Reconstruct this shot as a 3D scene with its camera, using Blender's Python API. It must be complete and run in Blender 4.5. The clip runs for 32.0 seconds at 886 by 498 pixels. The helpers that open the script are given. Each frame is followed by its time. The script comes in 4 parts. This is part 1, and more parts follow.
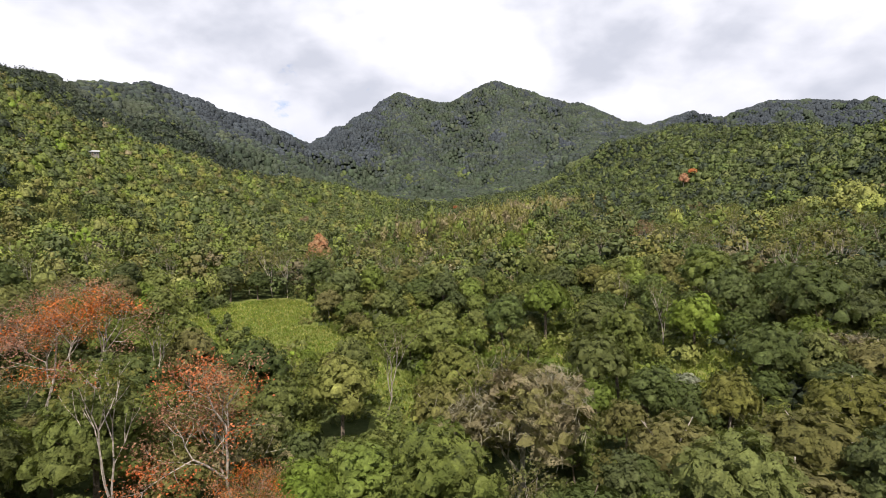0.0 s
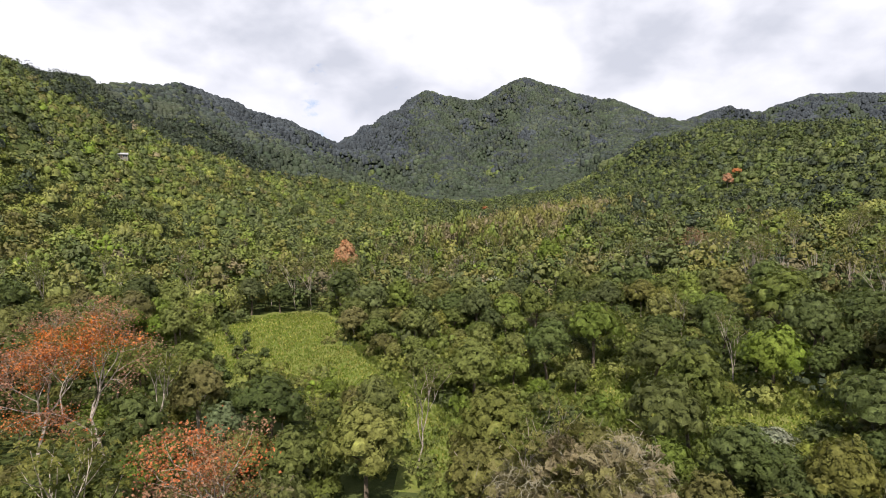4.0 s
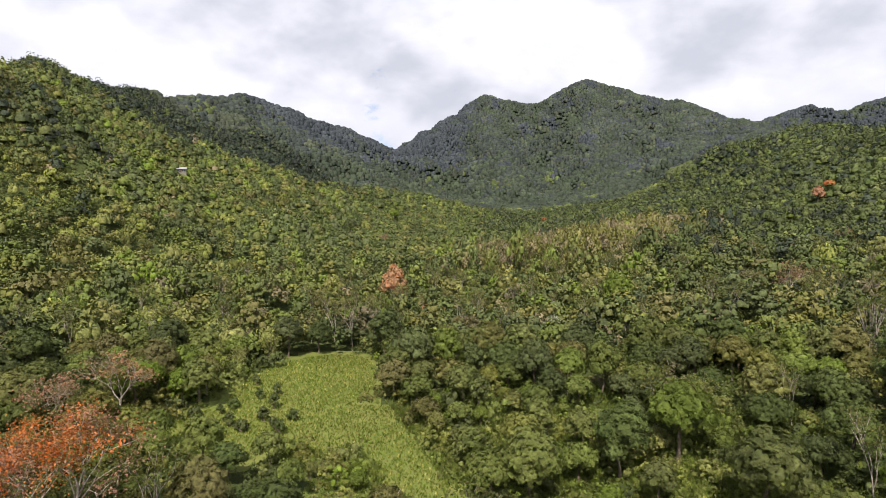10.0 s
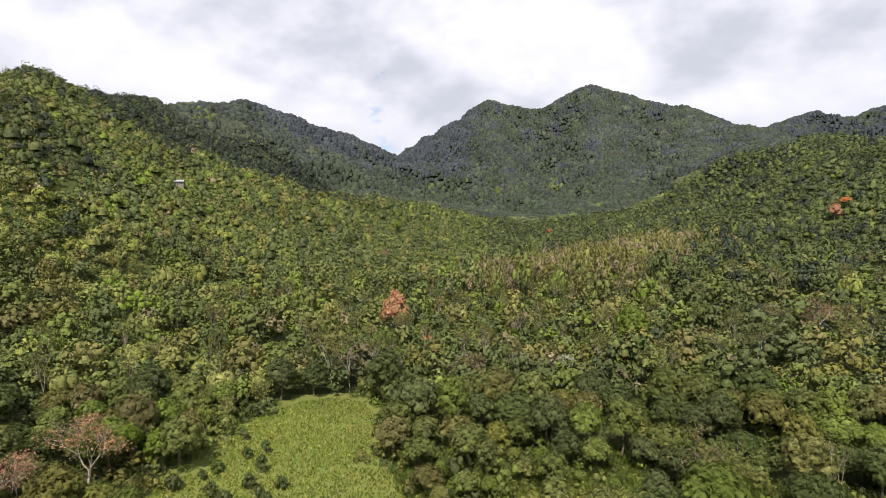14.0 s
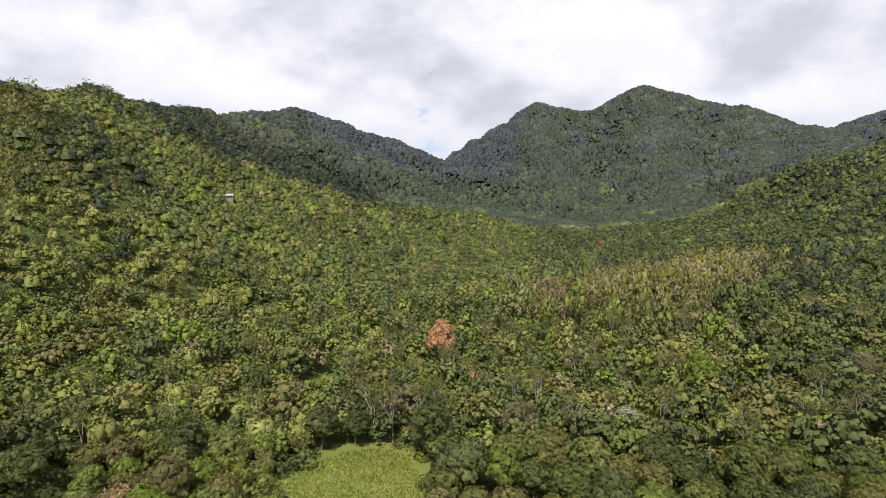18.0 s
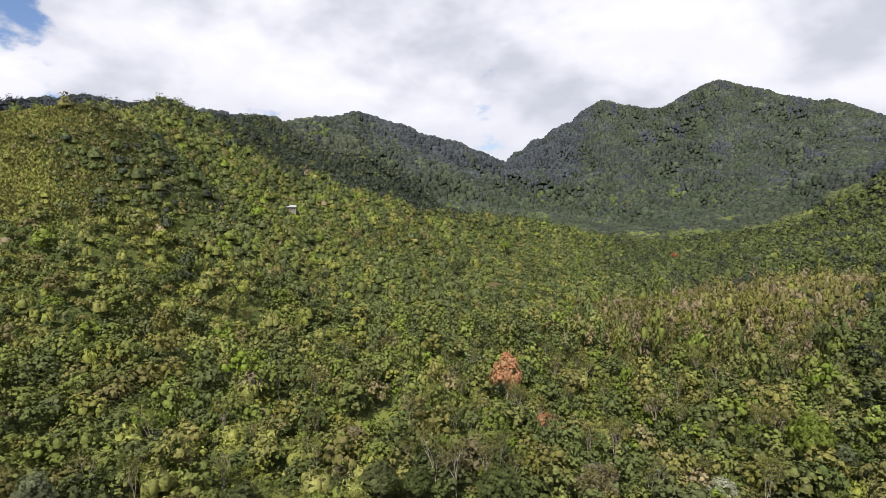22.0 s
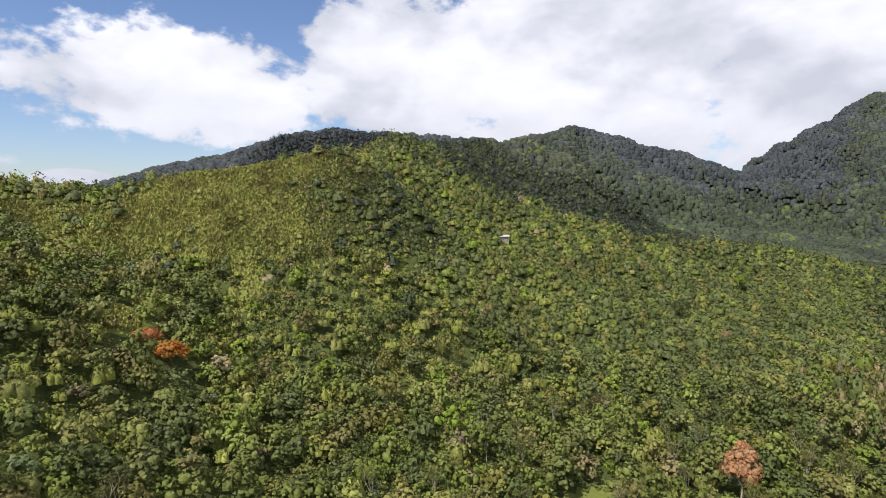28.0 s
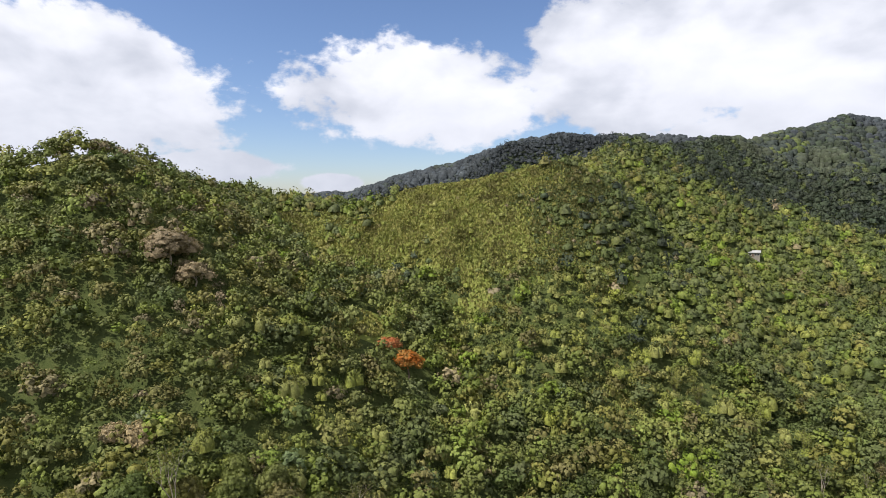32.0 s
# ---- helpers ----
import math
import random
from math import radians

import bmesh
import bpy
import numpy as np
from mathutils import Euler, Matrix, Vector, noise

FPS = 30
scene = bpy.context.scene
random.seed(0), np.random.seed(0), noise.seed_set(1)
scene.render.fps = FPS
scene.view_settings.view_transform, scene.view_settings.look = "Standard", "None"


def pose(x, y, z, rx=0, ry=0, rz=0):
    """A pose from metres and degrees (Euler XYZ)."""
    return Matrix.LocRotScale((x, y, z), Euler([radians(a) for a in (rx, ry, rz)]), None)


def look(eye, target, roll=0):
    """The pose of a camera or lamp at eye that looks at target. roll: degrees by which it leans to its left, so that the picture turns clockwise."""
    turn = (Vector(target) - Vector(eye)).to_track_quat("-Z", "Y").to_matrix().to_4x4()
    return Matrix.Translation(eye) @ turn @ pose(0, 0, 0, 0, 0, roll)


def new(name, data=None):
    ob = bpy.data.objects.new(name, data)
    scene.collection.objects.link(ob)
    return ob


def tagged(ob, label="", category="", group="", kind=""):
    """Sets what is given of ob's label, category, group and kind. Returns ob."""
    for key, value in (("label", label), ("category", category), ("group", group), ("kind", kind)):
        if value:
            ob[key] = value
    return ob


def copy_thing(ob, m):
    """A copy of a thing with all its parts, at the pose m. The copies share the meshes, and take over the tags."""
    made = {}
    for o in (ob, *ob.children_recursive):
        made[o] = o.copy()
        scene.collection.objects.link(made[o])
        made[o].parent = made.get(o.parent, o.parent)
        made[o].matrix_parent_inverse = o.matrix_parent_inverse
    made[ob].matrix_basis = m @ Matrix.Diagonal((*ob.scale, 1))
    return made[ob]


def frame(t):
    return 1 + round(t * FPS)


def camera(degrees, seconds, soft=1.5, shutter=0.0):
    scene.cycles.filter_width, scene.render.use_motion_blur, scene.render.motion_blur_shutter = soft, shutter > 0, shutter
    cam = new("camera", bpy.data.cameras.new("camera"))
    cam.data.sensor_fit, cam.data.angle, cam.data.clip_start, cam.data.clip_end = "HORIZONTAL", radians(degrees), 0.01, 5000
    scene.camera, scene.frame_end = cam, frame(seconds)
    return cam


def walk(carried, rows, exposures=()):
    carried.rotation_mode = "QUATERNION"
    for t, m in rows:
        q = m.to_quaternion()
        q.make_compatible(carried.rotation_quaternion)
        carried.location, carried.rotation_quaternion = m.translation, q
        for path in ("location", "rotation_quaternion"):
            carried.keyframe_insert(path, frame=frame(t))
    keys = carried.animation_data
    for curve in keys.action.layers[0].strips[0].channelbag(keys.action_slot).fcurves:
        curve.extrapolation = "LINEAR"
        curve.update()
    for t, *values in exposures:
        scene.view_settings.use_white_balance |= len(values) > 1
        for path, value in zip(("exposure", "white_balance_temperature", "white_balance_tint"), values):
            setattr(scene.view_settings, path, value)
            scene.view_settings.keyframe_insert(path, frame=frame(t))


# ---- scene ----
cam = camera(77.1, 32.0, 0.9)
PATH = [
    (0.0, pose(-0.00, 0.00, 35.00, 84.55, -0.11, 0.00)),
    (0.5, pose(0.06, 1.76, 35.29, 84.53, -0.07, 0.34)),
    (1.0, pose(0.06, 3.45, 35.60, 84.50, -0.05, 0.72)),
    (1.5, pose(-0.04, 5.06, 35.95, 84.47, -0.03, 0.92)),
    (2.0, pose(-0.22, 6.60, 36.34, 84.43, -0.03, 0.96)),
    (2.5, pose(-0.47, 8.11, 36.75, 84.37, -0.04, 1.03)),
    (4.5, pose(-1.97, 15.41, 38.80, 84.29, 0.07, 3.96)),
    (5.0, pose(-1.71, 17.02, 39.57, 84.29, 0.07, 5.20)),
    (5.5, pose(-1.45, 18.64, 40.34, 84.27, 0.07, 6.00)),
    (6.0, pose(-1.22, 20.34, 41.07, 84.27, 0.07, 6.68)),
    (6.5, pose(-1.08, 22.14, 41.74, 84.30, 0.07, 7.43)),
    (7.0, pose(-1.07, 24.03, 42.36, 84.36, 0.07, 7.85)),
    (7.5, pose(-1.15, 25.90, 42.99, 84.40, 0.08, 8.15)),
    (8.0, pose(-1.30, 27.69, 43.66, 84.43, 0.09, 8.27)),
    (8.5, pose(-1.46, 29.35, 44.40, 84.45, 0.10, 8.49)),
    (9.0, pose(-1.57, 30.86, 45.21, 84.47, 0.10, 8.51)),
    (9.5, pose(-1.63, 32.25, 46.09, 84.52, 0.10, 8.67)),
    (10.0, pose(-1.66, 33.57, 47.02, 84.57, 0.10, 8.76)),
    (10.5, pose(-1.75, 34.89, 47.99, 84.60, 0.10, 8.79)),
    (11.0, pose(-1.98, 36.30, 48.99, 84.63, 0.09, 8.78)),
    (11.5, pose(-2.37, 37.83, 50.03, 84.67, 0.07, 8.89)),
    (12.0, pose(-2.87, 39.47, 51.09, 84.72, 0.04, 8.92)),
    (12.5, pose(-3.35, 41.14, 52.17, 84.75, 0.02, 8.96)),
    (13.0, pose(-3.72, 42.77, 53.30, 84.78, -0.01, 8.91)),
    (13.5, pose(-3.93, 44.31, 54.47, 84.81, -0.05, 9.02)),
    (14.0, pose(-4.03, 45.75, 55.70, 84.84, -0.09, 9.04)),
    (14.5, pose(-4.10, 47.13, 56.96, 84.85, -0.15, 9.03)),
    (16.5, pose(-6.19, 51.63, 63.08, 84.85, -0.08, 12.18)),
    (17.0, pose(-6.44, 53.47, 64.07, 84.87, -0.10, 12.82)),
    (17.5, pose(-6.80, 55.37, 65.13, 84.87, -0.12, 13.20)),
    (18.0, pose(-7.31, 57.31, 66.29, 84.86, -0.14, 13.77)),
    (18.5, pose(-7.94, 59.22, 67.57, 84.83, -0.16, 14.27)),
    (19.0, pose(-8.60, 61.04, 68.87, 84.80, -0.17, 14.73)),
    (19.5, pose(-9.25, 62.72, 70.17, 84.77, -0.17, 15.44)),
    (20.0, pose(-9.89, 64.32, 71.47, 84.74, -0.16, 16.28)),
    (20.5, pose(-10.60, 65.88, 72.80, 84.70, -0.15, 17.15)),
    (21.0, pose(-11.46, 67.47, 74.19, 84.66, -0.14, 17.81)),
    (21.5, pose(-12.48, 69.09, 75.65, 84.62, -0.14, 18.99)),
    (22.0, pose(-13.60, 70.68, 77.17, 84.58, -0.15, 19.90)),
    (22.5, pose(-14.69, 72.17, 78.68, 84.54, -0.16, 20.92)),
    (23.0, pose(-15.62, 73.47, 80.08, 84.50, -0.17, 21.78)),
    (23.5, pose(-16.32, 74.53, 81.39, 84.47, -0.16, 23.24)),
    (24.0, pose(-16.80, 75.41, 82.77, 84.47, -0.14, 24.81)),
    (24.5, pose(-17.12, 76.16, 84.42, 84.49, -0.11, 26.41)),
    (25.0, pose(-17.36, 76.78, 86.38, 84.54, -0.07, 28.10)),
    (25.5, pose(-17.57, 77.34, 88.53, 84.60, -0.02, 30.66)),
    (27.5, pose(-18.50, 77.44, 96.12, 84.83, -0.12, 39.01)),
    (28.0, pose(-19.06, 77.60, 97.27, 84.94, -0.13, 41.40)),
    (28.5, pose(-19.66, 77.73, 98.42, 85.01, -0.13, 43.76)),
    (29.0, pose(-20.37, 77.80, 99.59, 85.05, -0.12, 46.57)),
    (29.5, pose(-21.24, 77.85, 100.78, 85.05, -0.09, 49.41)),
    (30.0, pose(-22.30, 77.93, 101.94, 85.02, -0.06, 52.83)),
    (30.5, pose(-23.47, 78.05, 103.00, 84.98, -0.03, 56.38)),
    (31.0, pose(-24.57, 78.21, 103.92, 84.94, -0.00, 59.89)),
    (31.5, pose(-25.45, 78.36, 104.70, 84.90, 0.04, 62.61)),
    (32.0, pose(-26.16, 78.47, 105.37, 84.86, 0.10, 63.72)),
]
walk(cam, PATH, [(0.0, 0.36, 6200, 16.0), (12.0, 0.32, 6200, 16.0), (22.0, 0.26, 6200, 16.0), (32.0, 0.28, 6100, 14.5)])

# ---- world, sun ----
SUN_DIR = Vector((-0.02, -0.70, 1.0)).normalized()   # towards the sun: high behind the first view
sun_data = bpy.data.lights.new("sun", "SUN")
sun_data.energy, sun_data.angle, sun_data.color = 5.0, radians(0.6), (1.0, 0.94, 0.82)
sun = new("sun", sun_data)
sun.matrix_world = look(SUN_DIR * 900, (0, 0, 0))


class Nodes:
    """Short hand for node trees."""
    def __init__(self, tree):
        self.t = tree
        tree.nodes.clear()

    def n(self, kind, **kw):
        nd = self.t.nodes.new(kind)
        for k, v in kw.items():
            setattr(nd, k, v)
        return nd

    def put(self, sock, v):
        if hasattr(v, "is_output"):
            self.t.links.new(v, sock)
        elif v is not None:
            sock.default_value = v

    def m(self, op, a, b=None, c=None, clamp=False):
        nd = self.n("ShaderNodeMath", operation=op, use_clamp=clamp)
        for s, v in zip(nd.inputs, (a, b, c)):
            self.put(s, v)
        return nd.outputs[0]

    def rng(self, v, a, b, lo=0.0, hi=1.0, smooth=True):
        nd = self.n("ShaderNodeMapRange", interpolation_type="SMOOTHSTEP" if smooth else "LINEAR")
        for s, x in zip(nd.inputs, (v, a, b, lo, hi)):
            self.put(s, x)
        return nd.outputs[0]

    def noise(self, vec, scale, detail=4.0, rough=0.55, distort=0.0):
        nd = self.n("ShaderNodeTexNoise")
        self.put(nd.inputs["Vector"], vec)
        nd.inputs["Scale"].default_value, nd.inputs["Detail"].default_value = scale, detail
        nd.inputs["Roughness"].default_value, nd.inputs["Distortion"].default_value = rough, distort
        return nd.outputs["Fac"]

    def mix(self, f, a, b, kind="MIX"):
        nd = self.n("ShaderNodeMix", data_type="RGBA", blend_type=kind)
        self.put(nd.inputs[0], f)
        self.put(nd.inputs[6], (*a, 1) if isinstance(a, tuple) else a)
        self.put(nd.inputs[7], (*b, 1) if isinstance(b, tuple) else b)
        return nd.outputs[2]


world = bpy.data.worlds.new("sky")
scene.world = world
world.use_nodes = True
W = Nodes(world.node_tree)
sky = W.n("ShaderNodeTexSky", sky_type="NISHITA", sun_disc=False)
sky.sun_elevation = math.asin(SUN_DIR.z)
sky.sun_rotation = math.atan2(SUN_DIR.x, SUN_DIR.y)
sky.air_density, sky.dust_density, sky.ozone_density, sky.altitude = 1.0, 0.6, 2.0, 300
geo = W.n("ShaderNodeTexCoord").outputs["Generated"]
sep = W.n("ShaderNodeSeparateXYZ")
W.put(sep.inputs[0], geo)
az = W.m("MULTIPLY", W.m("ARCTAN2", W.m("MULTIPLY", sep.outputs[0], -1.0), sep.outputs[1]), 57.2958)
el = W.m("MULTIPLY", W.m("ARCSINE", sep.outputs[2]), 57.2958)
stretch = W.n("ShaderNodeVectorMath", operation="MULTIPLY")
W.put(stretch.inputs[0], geo)
stretch.inputs[1].default_value = (1.0, 1.0, 1.7)
billow = W.noise(stretch.outputs[0], 9.0, 6.0, 0.52, 0.2)
broad = W.noise(stretch.outputs[0], 3.2, 4.0, 0.5)
# cloud masses: azimuth, elevation, half width, half height in degrees
CLOUDS = [(-24, 26, 66, 38), (26, 15, 16, 12), (44, 12.0, 12, 7.5), (66, 10.6, 12.5, 5.0), (98, 9.0, 14, 6.4), (86, 3.0, 7, 1.6), (75, 1.6, 3, 0.9), (30, 4.6, 16, 4.4),
          (150, 20, 40, 18), (-110, 25, 60, 25), (60, 62, 70, 22)]
cover = None
for a0, e0, wa, we in CLOUDS:
    u = W.m("POWER", W.m("DIVIDE", W.m("SUBTRACT", az, float(a0)), float(wa)), 2.0)
    v = W.m("POWER", W.m("DIVIDE", W.m("SUBTRACT", el, float(e0)), float(we)), 2.0)
    s = W.m("SUBTRACT", 1.0, W.m("SQRT", W.m("ADD", u, v)))
    cover = s if cover is None else W.m("MAXIMUM", cover, s)
curl = W.noise(stretch.outputs[0], 30.0, 5.0, 0.6)
edge = W.m("ADD", W.m("MULTIPLY", W.m("SUBTRACT", curl, 0.5), 1.1), W.m("MULTIPLY", cover, 1.9))
edge = W.m("ADD", edge, W.m("MULTIPLY", W.m("SUBTRACT", billow, 0.5), 2.4))
cloud = W.rng(edge, -0.25, 0.22)
raised = W.n("ShaderNodeVectorMath", operation="ADD")
W.put(raised.inputs[0], stretch.outputs[0])
raised.inputs[1].default_value = (0.0, -0.01, 0.05)
relief = W.m("SUBTRACT", billow, W.noise(raised.outputs[0], 9.0, 4.0, 0.5, 0.3))
lit = W.rng(W.m("ADD", W.m("MULTIPLY", broad, 1.15), W.m("MULTIPLY", billow, 0.22)), 0.48, 0.78)
low = W.rng(el, 1.0, 13.0)
shade = W.m("ADD", W.m("MULTIPLY", lit, W.m("ADD", 0.3, W.m("MULTIPLY", low, 0.62))), W.m("MULTIPLY", relief, 0.75), None, True)
cloud_col = W.mix(shade, (6.7, 6.95, 7.35), (10.6, 10.6, 10.6))
sky_col = W.mix(cloud, W.mix(1.0, sky.outputs[0], (1.2, 1.22, 1.3), "MULTIPLY"), cloud_col)
bg = W.n("ShaderNodeBackground")
W.put(bg.inputs[0], sky_col)
bg.inputs[1].default_value = 0.08
W.put(W.n("ShaderNodeOutputWorld").inputs[0], bg.outputs[0])


# ---- materials ----
def material(name, build):
    mat = bpy.data.materials.new(name)
    mat.use_nodes = True
    N = Nodes(mat.node_tree)
    out = N.n("ShaderNodeOutputMaterial")
    N.put(out.inputs[0], build(N))
    return mat


def principled(N, col, rough=0.6, spec=0.3, normal=None):
    p = N.n("ShaderNodeBsdfPrincipled")
    N.put(p.inputs["Base Color"], (*col, 1) if isinstance(col, tuple) else col)
    N.put(p.inputs["Roughness"], rough)
    p.inputs["Specular IOR Level"].default_value = spec
    N.put(p.inputs["Normal"], normal)
    return p.outputs[0]


def leaf(name, rgb, other, thin=0.26, patch=0.09, grain=5.0, mass=False):
    """Foliage: two tones in patches of some metres, each tree and each spray of leaves a little different.
    mass: the closed inner body of a crown; grain 0: crowns so far off that their leaves run together."""
    near = grain > 0

    def build(N):
        pos = N.n("ShaderNodeNewGeometry")
        at = pos.outputs["Position"]
        tone = N.mix(N.rng(N.noise(at, patch, 3.0), 0.36, 0.64), rgb, other)
        own = N.n("ShaderNodeAttribute", attribute_name="tree").outputs["Fac"]
        own = N.m("FRACT", N.m("ADD", own, N.n("ShaderNodeObjectInfo").outputs["Random"]))       # one number for each tree
        other_own = N.m("FRACT", N.m("MULTIPLY", own, 7.31))
        fine = N.rng(N.noise(at, 1.9 if near else 0.42, 4.0, 0.7), 0.30, 0.70, 0.66, 1.30, False)
        fine = N.m("MULTIPLY", fine, N.rng(N.noise(at, 0.62 if near else 0.16, 3.0, 0.6), 0.32, 0.68, 0.72, 1.26, False))
        spray = N.m("ADD", 0.86, N.m("MULTIPLY", pos.outputs["Random Per Island"], 0.28))
        vigour = N.rng(N.noise(at, 0.021, 2.0), 0.36, 0.64, 0.82, 1.20, False)
        h = N.n("ShaderNodeHueSaturation")
        N.put(h.inputs["Value"], N.m("MULTIPLY", N.m("MULTIPLY", N.m("MULTIPLY", spray, vigour), fine), N.m("ADD", 0.84, N.m("MULTIPLY", own, 0.30))))
        N.put(h.inputs["Hue"], N.m("ADD", 0.490, N.m("MULTIPLY", other_own, 0.018)))
        N.put(h.inputs["Saturation"], N.m("ADD", 0.96, N.m("MULTIPLY", other_own, 0.16)))
        N.put(h.inputs["Color"], tone)
        bp = N.n("ShaderNodeBump")
        bp.inputs["Strength"].default_value, bp.inputs["Distance"].default_value = (0.8, 0.45) if near else (0.9, 1.4)
        N.put(bp.inputs["Height"], N.noise(at, 1.2 if near else 0.4, 5.0, 0.75))
        a = principled(N, h.outputs[0], 0.55, 0.18, bp.outputs[0])
        tr = N.n("ShaderNodeBsdfTranslucent")
        N.put(tr.inputs[0], N.mix(0.4, h.outputs[0], (0.16, 0.2, 0.02)))
        mx = N.n("ShaderNodeMixShader")
        mx.inputs[0].default_value = 0.05 if mass else thin
        N.put(mx.inputs[1], a)
        N.put(mx.inputs[2], tr.outputs[0])
        if mass or not near:
            return mx.outputs[0]
        gaps = N.m("GREATER_THAN", N.noise(at, grain, 3.0, 0.72), 0.47)     # air between the leaves
        cut = N.n("ShaderNodeMixShader")
        N.put(cut.inputs[0], gaps)
        N.put(cut.inputs[1], N.n("ShaderNodeBsdfTransparent").outputs[0])
        N.put(cut.inputs[2], mx.outputs[0])
        return cut.outputs[0]
    return material(name, build)


FOLIAGE = {     # name of the material, two tones, then how thin, the size of the patches, the grain
    "mid": ("leaf_mid_green", (0.122, 0.146, 0.036), (0.144, 0.160, 0.044)),
    "dark": ("leaf_dark_green", (0.078, 0.098, 0.031), (0.096, 0.114, 0.037)),
    "olive": ("leaf_olive", (0.146, 0.142, 0.040), (0.168, 0.155, 0.050)),
    "yellow": ("leaf_yellow_green", (0.176, 0.188, 0.046), (0.196, 0.198, 0.054)),
    "bright": ("leaf_bright_green", (0.138, 0.182, 0.034), (0.162, 0.194, 0.042)),
    "silver": ("leaf_silver_green", (0.135, 0.160, 0.080), (0.120, 0.150, 0.064)),
    "dry": ("leaf_dry_brown", (0.215, 0.175, 0.095), (0.18, 0.158, 0.078)),
    "bamboo": ("leaf_bamboo", (0.225, 0.235, 0.060), (0.200, 0.218, 0.056)),
    "coral": ("flower_coral_red", (0.56, 0.15, 0.065), (0.52, 0.22, 0.11), 0.2, 0.3, 4.0),
    "rust": ("leaf_rust", (0.40, 0.20, 0.115), (0.32, 0.20, 0.115), 0.2, 0.3, 4.0),
    "cream": ("flower_cream", (0.30, 0.31, 0.21), (0.22, 0.25, 0.14), 0.2),
    "flame": ("flower_orange", (0.50, 0.17, 0.05), (0.34, 0.19, 0.06), 0.2, 0.3, 3.0),
    # this and the next: distance haze put into the leaf colour, greyer and bluer
    "misty": ("leaf_misty_mountain", (0.038, 0.047, 0.037), (0.049, 0.059, 0.045), 0.16, 0.015, 0),
    "haze_blue": ("leaf_hazed_mountain", (0.042, 0.049, 0.053), (0.052, 0.060, 0.062), 0.1, 0.015, 0),
    # leaves lightened to stand for sunlit patches on far slopes
    "haze_lit": ("leaf_lit_mountain_green", (0.058, 0.070, 0.042), (0.070, 0.081, 0.047), 0.16, 0.02, 0),
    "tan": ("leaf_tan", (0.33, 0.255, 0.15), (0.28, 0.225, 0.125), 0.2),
    # deep green darkened to stand for cloud shadow and slopes turned from the sun
    "shaded_deep": ("leaf_deep_shaded_green", (0.041, 0.053, 0.031), (0.055, 0.069, 0.038), 0.16, 0.02, 0),
}
LEAF = {k: leaf(*v) for k, v in FOLIAGE.items()}
MASS = {k: leaf(v[0] + "_body", *v[1:], mass=True) for k, v in FOLIAGE.items()}


def bark(name, rgb, spot):
    def build(N):
        pos = N.n("ShaderNodeNewGeometry").outputs["Position"]
        col = N.mix(N.rng(N.noise(pos, 2.2, 5.0, 0.65), 0.4, 0.65), rgb, spot)
        b = N.n("ShaderNodeBump")
        b.inputs["Strength"].default_value = 0.4
        N.put(b.inputs["Height"], N.noise(pos, 9.0, 3.0))
        return principled(N, col, 0.85, 0.15, b.outputs[0])
    return material(name, build)


BARK_PALE = bark("bark_pale", (0.42, 0.36, 0.29), (0.24, 0.20, 0.15))
BARK_BROWN = bark("bark_brown", (0.17, 0.135, 0.095), (0.09, 0.07, 0.05))
TWIG = bark("twig_grey", (0.27, 0.245, 0.165), (0.20, 0.18, 0.115))


def ground_build(N):
    pos = N.n("ShaderNodeNewGeometry").outputs["Position"]
    a = N.rng(N.noise(pos, 0.05, 5.0, 0.6), 0.35, 0.65)
    b = N.rng(N.noise(pos, 0.6, 5.0, 0.65), 0.3, 0.7)
    col = N.mix(a, (0.128, 0.168, 0.028), (0.165, 0.188, 0.038))
    col = N.mix(N.m("MULTIPLY", b, 0.5), col, (0.21, 0.195, 0.07))
    bp = N.n("ShaderNodeBump")
    bp.inputs["Strength"].default_value, bp.inputs["Distance"].default_value = 0.7, 0.5
    N.put(bp.inputs["Height"], N.noise(pos, 1.6, 6.0, 0.7))
    return principled(N, col, 0.9, 0.1, bp.outputs[0])


def floor_build(N):
    pos = N.n("ShaderNodeNewGeometry").outputs["Position"]
    col = N.mix(N.rng(N.noise(pos, 0.4, 5.0, 0.65), 0.35, 0.65), (0.056, 0.072, 0.022), (0.085, 0.100, 0.032))
    bp = N.n("ShaderNodeBump")
    bp.inputs["Strength"].default_value, bp.inputs["Distance"].default_value = 0.8, 0.6
    N.put(bp.inputs["Height"], N.noise(pos, 1.2, 6.0, 0.7))
    return principled(N, col, 0.95, 0.05, bp.outputs[0])


GROUND = material("ground_grass", ground_build)
FOREST_FLOOR = material("forest_floor", floor_build)
# forest floor again, with the shade between far crowns in its colour
SHADY_FLOOR = material("shaded_mountain_floor", lambda N: principled(N, N.mix(N.rng(N.noise(N.n("ShaderNodeNewGeometry").outputs["Position"], 0.1, 4.0), 0.35, 0.65), (0.035, 0.045, 0.028), (0.05, 0.062, 0.036)), 0.95, 0.05))


